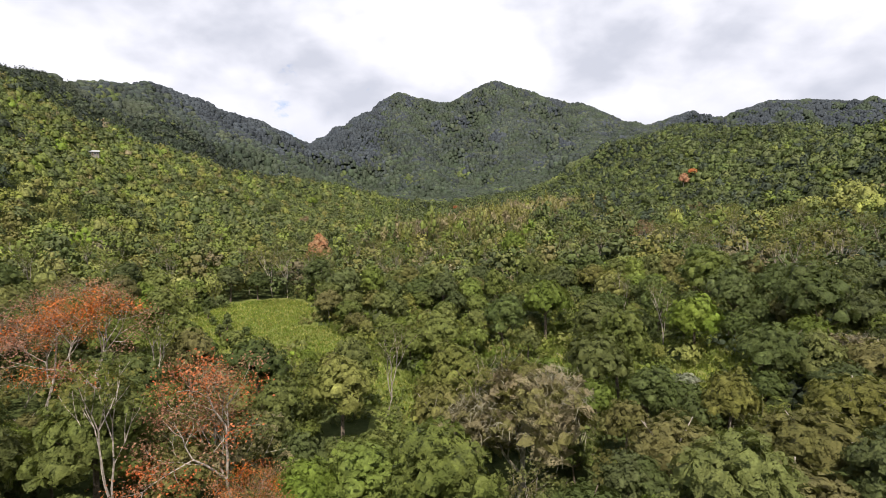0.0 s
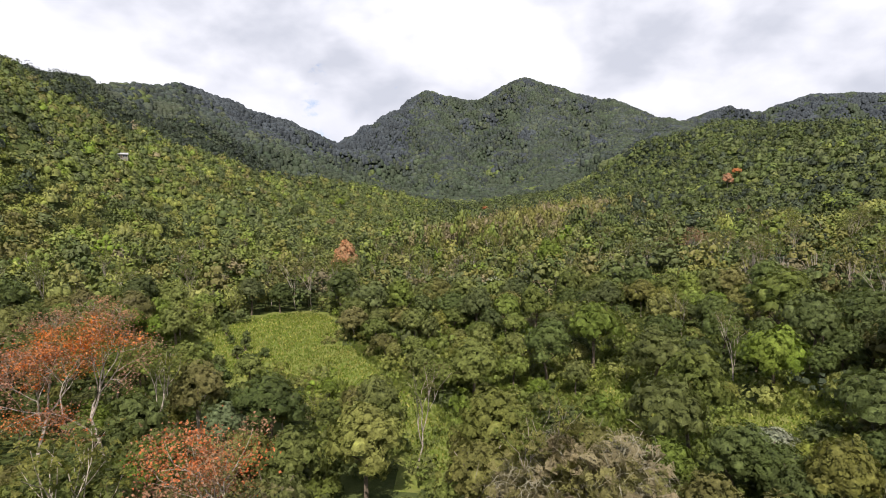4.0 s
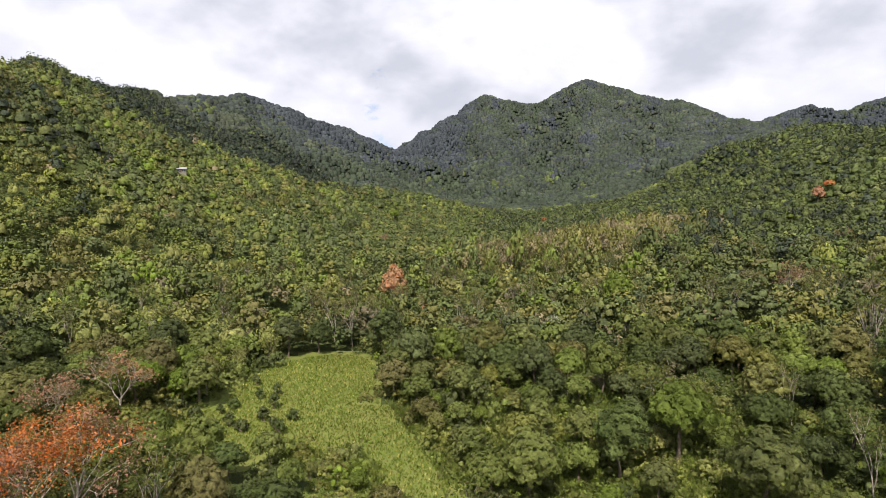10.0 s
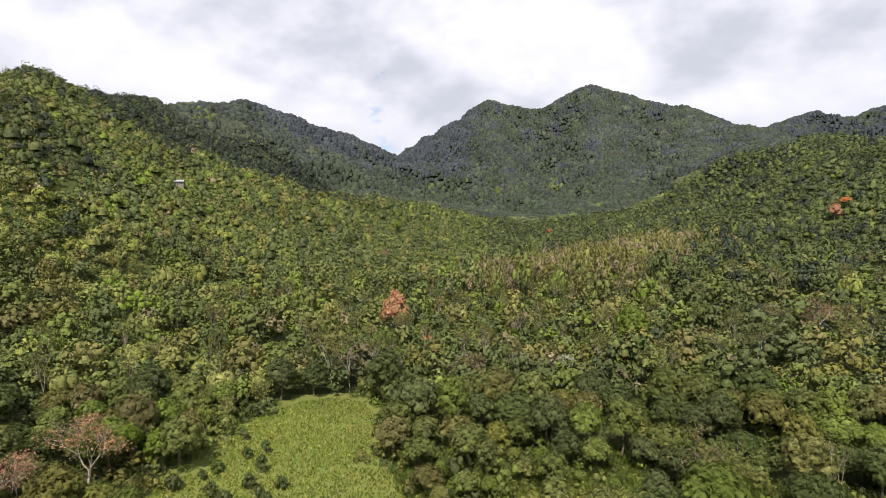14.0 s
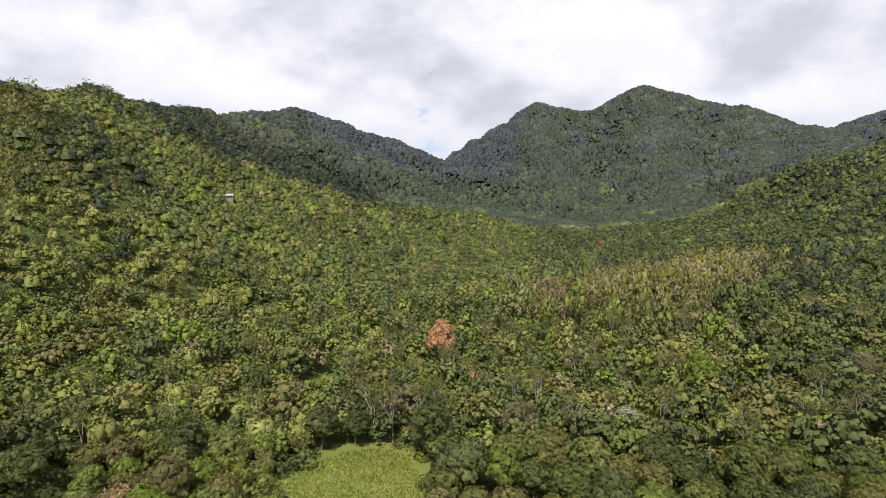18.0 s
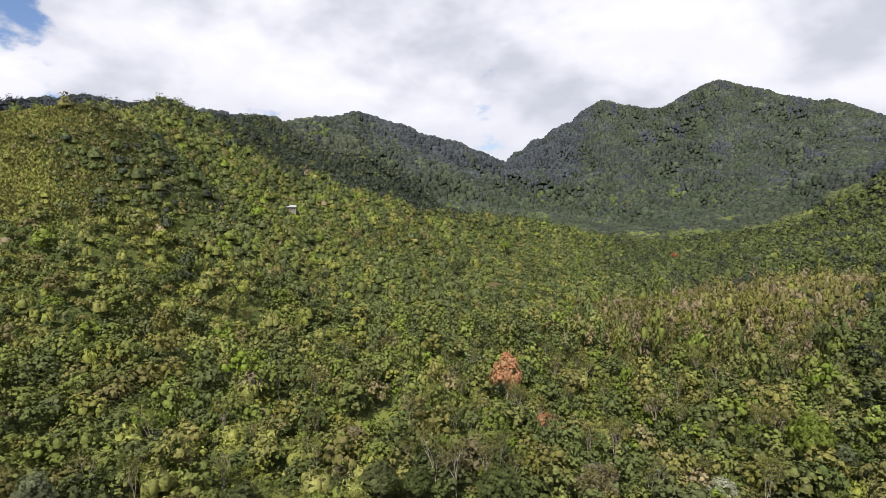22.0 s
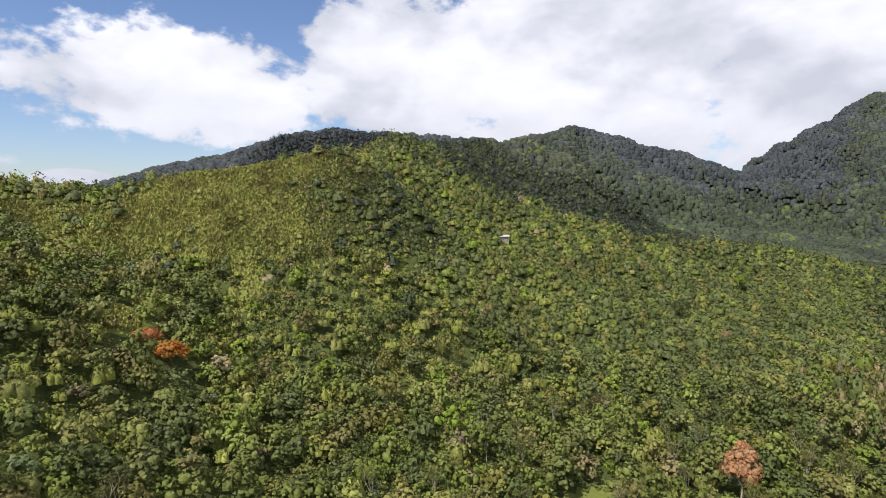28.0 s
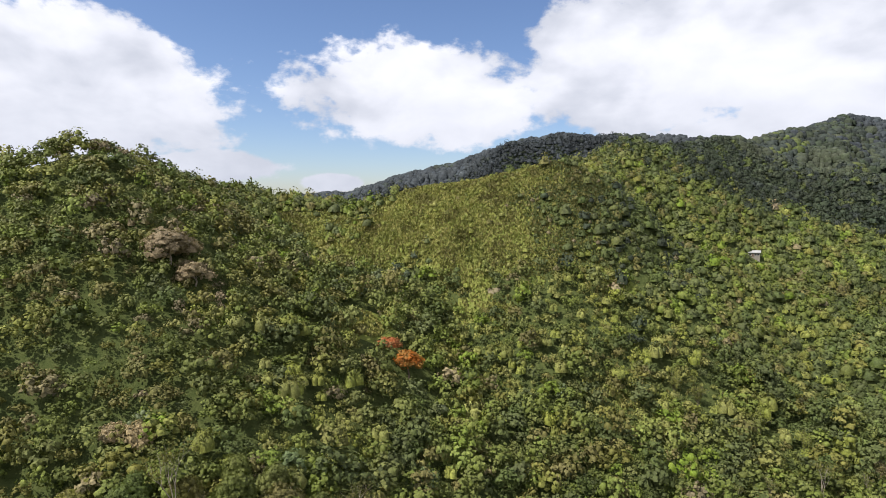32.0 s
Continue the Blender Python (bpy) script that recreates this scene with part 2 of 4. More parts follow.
# ---- the lie of the land ----
# ridge lines: fall per metre to the sides, then places along the crest
RIDGES = {
    "left_spur": (0.72, [(-392, 433, 138), (-340, 497, 108), (-287, 562, 80), (-235, 626, 57), (-182, 691, 50), (-130, 755, 38), (-40, 800, 12)]),
    "grass_ridge": (0.86, [(-392, 433, 138), (-325, 308, 122), (-400, 200, 104), (-445, 125, 102)]),
    "grass_rib": (0.67, [(-325, 308, 122), (-280, 262, 64), (-235, 235, 38), (-170, 215, 6)]),
    "left_hill": (0.73, [(-445, 125, 102), (-380, 85, 114), (-305, 50, 119), (-280, -40, 85), (-300, -250, 90)]),
    "left_hill_rib": (0.55, [(-305, 50, 119), (-240, 70, 55), (-180, 90, 40)]),
    "hut_rib": (0.55, [(-392, 433, 138), (-330, 440, 73), (-270, 440, 48), (-190, 420, 27)]),
    "back_ridge": (0.51, [(-1000, 150, 90), (-860, 330, 110), (-720, 465, 161), (-631, 551, 188), (-560, 640, 182), (-470, 673, 166)]),
    "main_ridge": (0.78, [(-392, 433, 138), (-470, 673, 166), (-493, 957, 212), (-400, 1110, 184), (-300, 1257, 141), (-225, 1450, 198),
                          (-138, 1739, 328), (20, 1770, 314), (170, 1805, 385), (300, 1810, 344), (436, 1808, 313), (572, 1695, 235)]),
    "peak_rib": (0.58, [(170, 1805, 385), (190, 1600, 261), (190, 1400, 165), (170, 1200, 95), (140, 980, 45)]),
    "shoulder_rib": (0.68, [(-138, 1739, 328), (-100, 1520, 213), (-60, 1300, 120), (-40, 1120, 60)]),
    "saddle_rib": (0.49, [(-493, 957, 212), (-380, 960, 136), (-270, 980, 75)]),
    "right_ridge": (0.52, [(572, 1695, 235), (430, 1200, 156), (310, 787, 120), (300, 678, 110), (290, 480, 88), (290, 406, 79), (340, 200, 80), (380, 0, 68), (400, -300, 50)]),
    "right_flank": (0.47, [(436, 1808, 313), (400, 1500, 193), (330, 1200, 130)]),
    "far_range": (0.42, [(572, 1695, 235), (700, 1900, 260), (852, 1973, 312), (960, 1950, 285), (1100, 1900, 343), (1350, 1850, 335), (1800, 1500, 300)]),
    "patch_shelf": (0.9, [(-305, 168, 62), (-254, 152, 51)]),
    "knoll": (0.36, [(40, 400, 19), (110, 455, 27), (180, 470, 29), (260, 480, 60)]),
}
BLEND = 9.0


def wavy(x, y):
    """Gullies and knolls, in metres."""
    return (np.sin(x * 0.031 + 1.7 * np.sin(y * 0.017)) + np.sin(y * 0.027 + 1.3 * np.sin(x * 0.021 + 2)) + 0.5 * np.sin(x * 0.083 + y * 0.061)
            + 0.5 * np.sin(y * 0.091 - x * 0.047))


def height(x, y):
    x, y = np.asarray(x, float), np.asarray(y, float)
    crest_d = np.full(x.shape, 900.0)
    m = [np.clip((y - 200) * 0.03, -8, 30) + np.clip((x - 5) * 0.13, 0, 14) + np.clip((-x - 90) * 0.06, 0, 8) - 1.5
         - 9 * np.exp(-((x + 50) / 60) ** 2 - ((y - 285) / 55) ** 2)]
    for fall, crest in RIDGES.values():
        best = None
        for (x0, y0, z0), (x1, y1, z1) in zip(crest, crest[1:]):
            dx, dy = x1 - x0, y1 - y0
            s = np.clip(((x - x0) * dx + (y - y0) * dy) / (dx * dx + dy * dy), 0, 1)
            d = np.hypot(x - x0 - s * dx, y - y0 - s * dy)
            v = z0 + s * (z1 - z0) - fall * d * d / (d + 14)
            crest_d = np.minimum(crest_d, d)
            best = v if best is None else np.maximum(best, v)
        m.append(best)
    m = np.stack(m)
    top = m.max(0)
    h = top + BLEND * np.log(np.exp((m - top) / BLEND).sum(0))
    rough = np.clip((h - 12) / 60, 0, 1) * np.clip((np.hypot(x, y) - 120) / 300, 0, 1)
    deep = 5.5 + 5.0 * np.clip((np.hypot(x, y) - 850) / 350, 0, 1)       # the far mountains are cut deeper
    return h + wavy(x, y) * (2.0 + deep * np.clip((crest_d - 25) / 60, 0, 1)) * rough + 11 * np.clip((np.hypot(x, y) - 300) / 1300, 0, 1) - 10 * np.clip((np.hypot(x, y) - 2300) / 500, 0, 1)


GX, GY, GS = -2200.0, -1400.0, 8.0
GRID = height(*np.meshgrid(GX + GS * np.arange(620), GY + GS * np.arange(560)))


def low_height(x, y):
    """The same land, read from a coarse grid."""
    u = np.clip((x - GX) / GS, 0, GRID.shape[1] - 1.01)
    v = np.clip((y - GY) / GS, 0, GRID.shape[0] - 1.01)
    i, j = u.astype(int), v.astype(int)
    u, v = u - i, v - j
    return (GRID[j, i] * (1 - u) + GRID[j, i + 1] * u) * (1 - v) + (GRID[j + 1, i] * (1 - u) + GRID[j + 1, i + 1] * u) * v


def mesh_from(name, verts, quads, mats, index=None, tree=None, smooth=False):
    me = bpy.data.meshes.new(name)
    verts, quads = np.asarray(verts, np.float32), np.asarray(quads, np.int32)
    me.vertices.add(len(verts))
    me.vertices.foreach_set("co", verts.ravel())
    me.loops.add(quads.size)
    me.loops.foreach_set("vertex_index", quads.ravel())
    me.polygons.add(len(quads))
    me.polygons.foreach_set("loop_start", np.arange(0, quads.size, 4, dtype=np.int32))
    if smooth:
        me.polygons.foreach_set("use_smooth", np.ones(len(quads), bool))
    for mt in mats:
        me.materials.append(mt)
    if index is not None:
        me.polygons.foreach_set("material_index", np.asarray(index, np.int32))
    if tree is not None:
        me.attributes.new("tree", "FLOAT", "FACE").data.foreach_set("value", np.asarray(tree, np.float32))
    me.update(calc_edges=True)
    return me


def build_ground():
    rings = np.concatenate([[0.0], np.geomspace(6, 4700, 300)])
    sect = 360
    a = np.linspace(0, 2 * np.pi, sect, endpoint=False)
    x = (rings[:, None] * np.cos(a)).ravel() - 12
    y = (rings[:, None] * np.sin(a)).ravel() + 45
    i = np.arange(len(rings) - 1)[:, None] * sect
    j = np.arange(sect)[None, :]
    k = (j + 1) % sect
    quads = np.stack([i + j, i + sect + j, i + sect + k, i + k], -1).reshape(-1, 4)
    cx, cy = x[quads].mean(1), y[quads].mean(1)
    zone, _ = zones_at(cx + 3 * np.sin(cy * 0.9), cy + 3 * np.sin(cx * 0.8))
    names = list(MIXES)
    open_land = in_clearing(cx, cy, 6.0) | (zone == names.index("grass")) | (zone == names.index("thicket"))
    me = mesh_from("ground", np.stack([x, y, height(x, y) - 5 * np.clip((np.hypot(x, y) - 640) / 120, 0, 1)], 1), quads, [FOREST_FLOOR, GROUND, SHADY_FLOOR], np.where(np.hypot(cx, cy) > 690, 2, open_land.astype(int)))
    me.polygons.foreach_set("use_smooth", np.ones(len(me.polygons), bool))
    tagged(new("ground", me), "green grassy valley floor and steep hillsides under forest", "ground", kind="structure")


# ---- tree shapes ----
R0 = np.random.default_rng(5)


def turn_to(n):
    """Two directions across each of the directions n."""
    n = n / np.linalg.norm(n, axis=1, keepdims=True)
    ref = np.where(np.abs(n[:, 2:]) > 0.9, (1.0, 0, 0), (0, 0, 1.0))
    u = np.cross(ref, n)
    u /= np.linalg.norm(u, axis=1, keepdims=True)
    return n, u, np.cross(n, u)


def dome(rng, sides=6, flat=1.0, skirt=0.45):
    """A rough lump of foliage, one metre in radius, open below: its corners and its faces."""
    ring = [(1.0, -skirt), (0.96, 0.14), (0.60, 0.72)]
    a = np.arange(sides) * 2 * np.pi / sides + rng.uniform(0, 6.28)
    pts = np.array([[(np.cos(t) * r, np.sin(t) * r, h * flat) for t in a] for r, h in ring])
    pts *= rng.uniform(0.80, 1.20, (3, sides, 1))
    top = np.array([[0, 0, flat * rng.uniform(0.9, 1.08)]])
    q = []
    for i in (0, sides):
        for j in range(sides):
            k = (j + 1) % sides
            q.append((i + j, i + k, i + sides + k, i + sides + j))
    for j in range(0, sides, 2):
        q.append((2 * sides + j, 2 * sides + (j + 1) % sides, 2 * sides + (j + 2) % sides, 3 * sides))
    return np.concatenate([pts.reshape(-1, 3), top]), np.array(q)


def gather(shapes):
    """Several sets of corners and faces as one."""
    n, V, Q = 0, [], []
    for v, q in shapes:
        V.append(v)
        Q.append(q + n)
        n += len(v)
    return np.concatenate(V), np.concatenate(Q)


def loose_quads(v):
    return v, np.arange(len(v)).reshape(-1, 4)


def sprays(rng, where, out, size, droop=0.3, slim=0.85):
    """Sprays of leaves: one bent four-cornered blade at each place."""
    k = len(where)
    n, u, v = turn_to(out + rng.normal(0, 0.28, (k, 3)))
    ang = rng.uniform(0, 2 * np.pi, (k, 1))
    along = u * np.cos(ang) + v * np.sin(ang)
    across = np.cross(n, along)
    s = size * rng.uniform(0.65, 1.35, (k, 1))
    bend = n * s * droop
    a = where - along * s * 0.5 - bend * 0.5
    b = where + across * s * slim * 0.5 + bend * 0.3
    c = where + along * s * 0.5 - bend * 0.7
    d = where - across * s * slim * 0.5 + bend * 0.3
    return np.stack([a, b, c, d], 1).reshape(-1, 3)


def crown(seed, blobs, per, size, kind="round", core=0.6, sides=5, one=False):
    """A crown one metre in radius, its foot at z = 0: corners, faces (closed lumps, then the sprays round them), how many of the faces are closed."""
    rng = np.random.default_rng(seed)
    hgt = {"round": 1.25, "flat": 0.75, "tall": 1.9, "shrub": 1.3}[kind]
    ang = np.arange(blobs) * 2.39996 + rng.uniform(0, 6.28)
    lift = (np.arange(blobs) + 0.5) / blobs
    rad = np.sqrt(np.clip(1 - (lift * 1.0) ** (1.6 if kind != "flat" else 3), 0, 1)) * 0.66 + rng.uniform(-0.1, 0.1, blobs)
    cen = np.stack([np.cos(ang) * rad, np.sin(ang) * rad, (0.3 + lift * 0.68) * hgt + rng.uniform(-0.1, 0.1, blobs)], 1)
    br = rng.uniform(0.32, 0.50, blobs) * (8 / blobs) ** 0.28
    solid = []
    for c, r in [((0, 0, hgt * 0.42), 0.72)] if one else zip(cen, br):
        v, q = dome(rng, sides, 0.8 if kind == "flat" else 0.95)
        solid.append((v * (r * core * rng.uniform(0.88, 1.14, 3)) + c, q))
    closed = sum(len(q) for _, q in solid)
    if per:
        d = rng.normal(0, 1, (blobs * per, 3))
        d[:, 2] = d[:, 2] * 0.8 + 0.35
        d /= np.linalg.norm(d, axis=1, keepdims=True)
        w = np.repeat(cen, per, 0) + d * np.repeat(br, per)[:, None] * rng.uniform(0.80, 1.12, (blobs * per, 1))
        mid = w - (0, 0, hgt * 0.35)
        whole = mid / (np.linalg.norm(mid, axis=1, keepdims=True) + 1e-6)
        solid.append(loose_quads(sprays(rng, w, d * 0.55 + whole * 0.6, size)))
    return *gather(solid), closed


def bamboo_crown(seed, culms, per, size):
    rng = np.random.default_rng(seed)
    out = []
    for _ in range(culms):
        a, reach = rng.uniform(0, 6.28), rng.uniform(0.2, 1.0)
        s = np.linspace(0.25, 1, per)[:, None]
        way = np.array([math.cos(a), math.sin(a), 0])
        p = way * reach * s ** 2 + np.array([0, 0, 1.0]) * (2.2 * s - (0.5 + 0.6 * reach) * s ** 3)
        p = p + rng.normal(0, 0.07, p.shape)
        out.append(sprays(rng, p, way * 0.6 + np.array([[0, 0, 0.7]]) + 0 * p, size, 0.5, 0.3))
    body = []
    for a in (0, 2.1, 4.2):
        v, q = dome(rng, 5)
        body.append((v * (0.42, 0.42, 0.6) + (math.cos(a) * 0.3, math.sin(a) * 0.3, 0.75), q))
    return *gather(body + [loose_quads(np.concatenate(out))]), sum(len(q) for _, q in body)


def plant(template, x, y, z, rad, tall, rng):
    """Copies of one crown at many places, as one array of corners."""
    k = len(x)
    a = rng.uniform(0, 2 * np.pi, k)
    ca, sa = np.cos(a)[:, None], np.sin(a)[:, None]
    tx, ty, tz = template.T
    r = rad[:, None]
    vx = x[:, None] + r * (ca * tx - sa * ty)
    vy = y[:, None] + r * (sa * tx + ca * ty)
    vz = z[:, None] + r * tall[:, None] * tz
    return np.stack([vx, vy, vz], -1).reshape(-1, 3)


def field(x, y, s, seed):
    """A smooth random field, about 0 to 1."""
    r = np.random.default_rng(seed)
    v = 0
    for _ in range(6):
        a, ph, q = r.uniform(0, 6.28), r.uniform(0, 6.28), r.uniform(0.6, 1.7) / s
        v = v + np.sin((x * math.cos(a) + y * math.sin(a)) * q * 6.28 + ph)
    return 0.5 + v / 6


HOME = (-12.0, 45.0)


def bearing(x, y):
    return np.degrees(np.arctan2(-(x - HOME[0]), y - HOME[1]))


# the grassy clearing: wide at its head, then a strip that bends to the right as it comes down the valley
def in_clearing(x, y, grow=0.0):
    head = ((x + 58) / (16 + grow)) ** 2 + ((y - 168) / (27 + grow)) ** 2 < 1
    foot = ((x + 62) / (13 + grow)) ** 2 + ((y - 140) / (12 + grow)) ** 2 < 1
    foot |= ((x + 42) / (11 + grow)) ** 2 + ((y - 143) / (9 + grow)) ** 2 < 1
    s = np.clip((y - 96) / 60, 0, 1)
    strip = (np.abs(x - (-3 - 36 * s)) < 5.5 + grow * 0.7) & (y > 96 - grow) & (y < 158)
    foot |= ((x - 29 + (y - 112) * 0.25) / (3.2 + grow * 0.5)) ** 2 + ((y - 112) / (12 + grow)) ** 2 < 1
    foot |= ((x - 46) / (7 + grow)) ** 2 + ((y - 102) / (3.5 + grow * 0.5)) ** 2 < 1
    rest = ((x + 252) / (11 + grow)) ** 2 + ((y - 151) / (8 + grow)) ** 2 < 1
    path = (np.abs(x + 97 - (y - 244) * 0.25) < 4 + grow * 0.5) & (np.abs(y - 244) < 22)
    return head | foot | strip | rest | path


SPECIES = list(LEAF)
MIXES = {   # shares of each foliage
    "valley": {"dark": 28, "mid": 37, "bright": 12, "silver": 1.5, "olive": 17, "dry": 2.5, "yellow": 2, "bamboo": 1.5},
    "slope": {"dark": 26, "mid": 42, "olive": 17, "silver": 1, "dry": 1.5, "bright": 10, "yellow": 3, "bamboo": 2},
    # dark green growth, darkened further to stand for cloud shadow
    "right_slope": {"shaded_deep": 16, "dark": 50, "mid": 22, "bright": 3, "silver": 1, "olive": 16, "dry": 1.5, "yellow": 2},
    "dry_knoll": {"dry": 30, "olive": 54, "yellow": 16},
    "grass": {"yellow": 46, "bamboo": 34, "olive": 14, "mid": 6},
    # low shrubs; on the grass hill the dark share stands for shade
    "shrub_and_shade": {"olive": 40, "dry": 14, "dark": 46},
    "bamboo": {"bamboo": 62, "yellow": 28, "mid": 10},
    "thicket": {"bright": 52, "mid": 14, "yellow": 22, "bamboo": 12},
    # shade on the slopes, painted with very dark leaves
    "shaded_side": {"shaded_deep": 76, "misty": 18, "dark": 6},
    # patches of haze, sun and shade, painted as kinds of leaf
    "mountain": {"shaded_deep": 32, "misty": 40, "haze_lit": 18, "haze_blue": 10},
    # haze over the far ridges, painted as bluish leaves
    "far_blue": {"haze_blue": 90, "misty": 10},
    "far_dark": {"shaded_deep": 30, "haze_blue": 70},
    # the sunlit ridge, painted with paler leaves
    "lit_ridge": {"haze_lit": 56, "misty": 26, "dark": 18},
    # dark trees, also put where cloud shadow lies on the slopes
    "shaded_dark_forest": {"dark": 66, "shaded_deep": 26, "mid": 8},
    # grass and bamboo on the rib, made lighter to paint the sun on it
    "lit_rib": {"yellow": 36, "bamboo": 22, "olive": 18, "mid": 24},
    "far_slope": {"dark": 56, "mid": 30, "olive": 8, "bright": 4, "yellow": 2},
    "left_hill": {"dark": 6, "mid": 38, "bright": 6, "olive": 26, "dry": 8, "yellow": 16},
}
# stretches of growth: mix, middle, half widths, size of the crowns
ZONES = [("left_hill", -300, 60, 130, 75, 0.9), ("grass", -345, 255, 66, 52, 0.42), ("grass", -300, 262, 44, 34, 0.42), ("grass", -270, 250, 20, 14, 0.5), ("grass", -254, 280, 18, 12, 0.5), ("grass", -360, 392, 14, 14, 0.6), ("shaded_dark_forest", -305, 205, 26, 12, 0.9), 
         ("grass", -215, 262, 30, 16, 0.7), ("bamboo", -205, 370, 26, 12, 0.9), ("bamboo", -172, 286, 26, 12, 1.0),
         ("bamboo", -88, 262, 12, 10, 1.0), ("bamboo", -209, 282, 18, 14, 0.9), ("left_hill", -78, 95, 40, 46, 0.85), ("bamboo", -182, 112, 24, 16, 0.9), ("bamboo", -227, 212, 22, 14, 0.8), ("bamboo", 175, 272, 40, 26, 1.0),
         ("bamboo", -105, 190, 20, 12, 1.0), ("thicket", 22, 118, 34, 30, 0.5), ("thicket", -4, 150, 28, 20, 0.7), ("shrub_and_shade", 95, 180, 28, 20, 0.8), ("valley", -42, 118, 22, 20, 0.55), ("thicket", -30, 128, 10, 16, 0.5)]


# stretches with a bent outline, of growth or of painted sun and shade: mix, size of the crowns, corners
OUTLINES = [
    ("grass", 0.45, [(-405, 140), (-360, 245), (-316, 272), (-284, 264), (-258, 262), (-244, 240), (-262, 214), (-312, 205), (-375, 140)]),
    ("lit_rib", 0.75, [(-290, 240), (-260, 255), (-223, 284), (-192, 300), (-180, 270), (-222, 236), (-262, 214)]),
    ("left_hill", 0.7, [(-226, 48), (-216, 70), (-196, 70), (-196, 48)]),
    ("shrub_and_shade", 0.45, [(-318, 280), (-282, 262), (-262, 264), (-258, 288), (-290, 322), (-325, 350), (-312, 304)]),
    ("shaded_dark_forest", 0.95, [(-258, 270), (-236, 292), (-236, 330), (-262, 350), (-290, 388), (-314, 392), (-305, 345), (-290, 318), (-262, 285)]),
    ("shaded_dark_forest", 1.0, [(-390, 410), (-362, 428), (-345, 468), (-300, 478), (-296, 520), (-330, 560), (-420, 560), (-420, 440)]),
    ("shaded_side", 1.0, [(-345, 480), (-300, 560), (-222, 628), (-190, 690), (-284, 690), (-300, 640), (-385, 640), (-438, 620), (-430, 520)]),
    ("lit_ridge", 1.0, [(-446, 655), (-400, 660), (-306, 655), (-288, 690), (-330, 740), (-400, 760), (-459, 790), (-480, 700)]),
    ("dry_knoll", 0.62, [(-46, 395), (-36, 440), (5, 470), (60, 492), (105, 470), (118, 432), (104, 376), (62, 330), (24, 316), (-8, 318), (-44, 345)]),
]


def inside(x, y, corners):
    odd = np.zeros(x.shape, bool)
    for (x0, y0), (x1, y1) in zip(corners, corners[1:] + corners[:1]):
        odd ^= ((y0 > y) != (y1 > y)) & (x < (x1 - x0) * (y - y0) / ((y1 - y0) or 1) + x0)
    return odd


def zones_at(x, y):
    """Which stretch of growth, or of painted sun, shade or haze, each place lies in: an index into the names, and the
    size of the crowns.
    """
    names = list(MIXES)
    far = np.hypot(x, y)
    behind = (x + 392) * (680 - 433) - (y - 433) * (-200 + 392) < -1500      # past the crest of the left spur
    zone = np.where(x < -90, names.index("slope"), np.where(x > 62, names.index("right_slope"), names.index("valley")))
    wob = 1 + 0.9 * (field(x, y, 22, 77) - 0.5) + 1.1 * (field(x, y, 8, 78) - 0.5)
    h = low_height(x, y) + 30 * (field(x, y, 90, 79) - 0.5)
    zone = np.where((far > 330) & (x > -200) & (zone != names.index("right_slope")), names.index("far_slope"), zone)
    # cloud shadow on the right, painted as dark forest
    zone = np.where((far > 360) & (zone == names.index("right_slope")), names.index("shaded_dark_forest"), zone)
    x, y = x + 30 * (field(x, y, 40, 83) - 0.5), y + 30 * (field(x, y, 40, 84) - 0.5)
    # shade behind the spur and on the slopes, set as zones of dark leaves
    zone = np.where((behind & (y > 420) & (far < 900)), names.index("shaded_side"), zone)
    zone = np.where(behind & (y > 380) & (y < 540) & (far < 900), names.index("shaded_dark_forest"), zone)
    zone = np.where((x > 95) & (y > 440) & (far < 900), names.index("shaded_dark_forest"), zone)
    zone = np.where((y > 470) & (x > -28 - (y - 470) * 0.12) & (far < 900) & (zone != names.index("shaded_side")), names.index("shaded_dark_forest"), zone)
    # sunlight on the ridge, set as a zone of paler leaves
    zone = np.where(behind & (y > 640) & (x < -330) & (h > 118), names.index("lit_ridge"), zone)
    zone = np.where(far > 900, np.where(h > 92, names.index("mountain"), names.index("shaded_side")), zone)
    # far ridges whose haze is put in by bluish leaves
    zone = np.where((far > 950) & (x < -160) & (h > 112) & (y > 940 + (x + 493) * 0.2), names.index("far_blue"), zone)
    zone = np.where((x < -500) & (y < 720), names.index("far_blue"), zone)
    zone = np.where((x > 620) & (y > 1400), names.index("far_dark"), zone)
    size = np.ones(len(x))
    for n, x0, y0, rx, ry, s in ZONES:
        k = ((x - x0) / rx) ** 2 + ((y - y0) / ry) ** 2 < wob
        zone, size = np.where(k, names.index(n), zone), np.where(k, s, size)
    bx, by = x + 34 * (field(x, y, 34, 81) - 0.5), y + 34 * (field(x, y, 34, 82) - 0.5)
    for n, s, corners in OUTLINES:
        k = inside(bx, by, corners)
        zone, size = np.where(k, names.index(n), zone), np.where(k, s, size)
    return zone, size


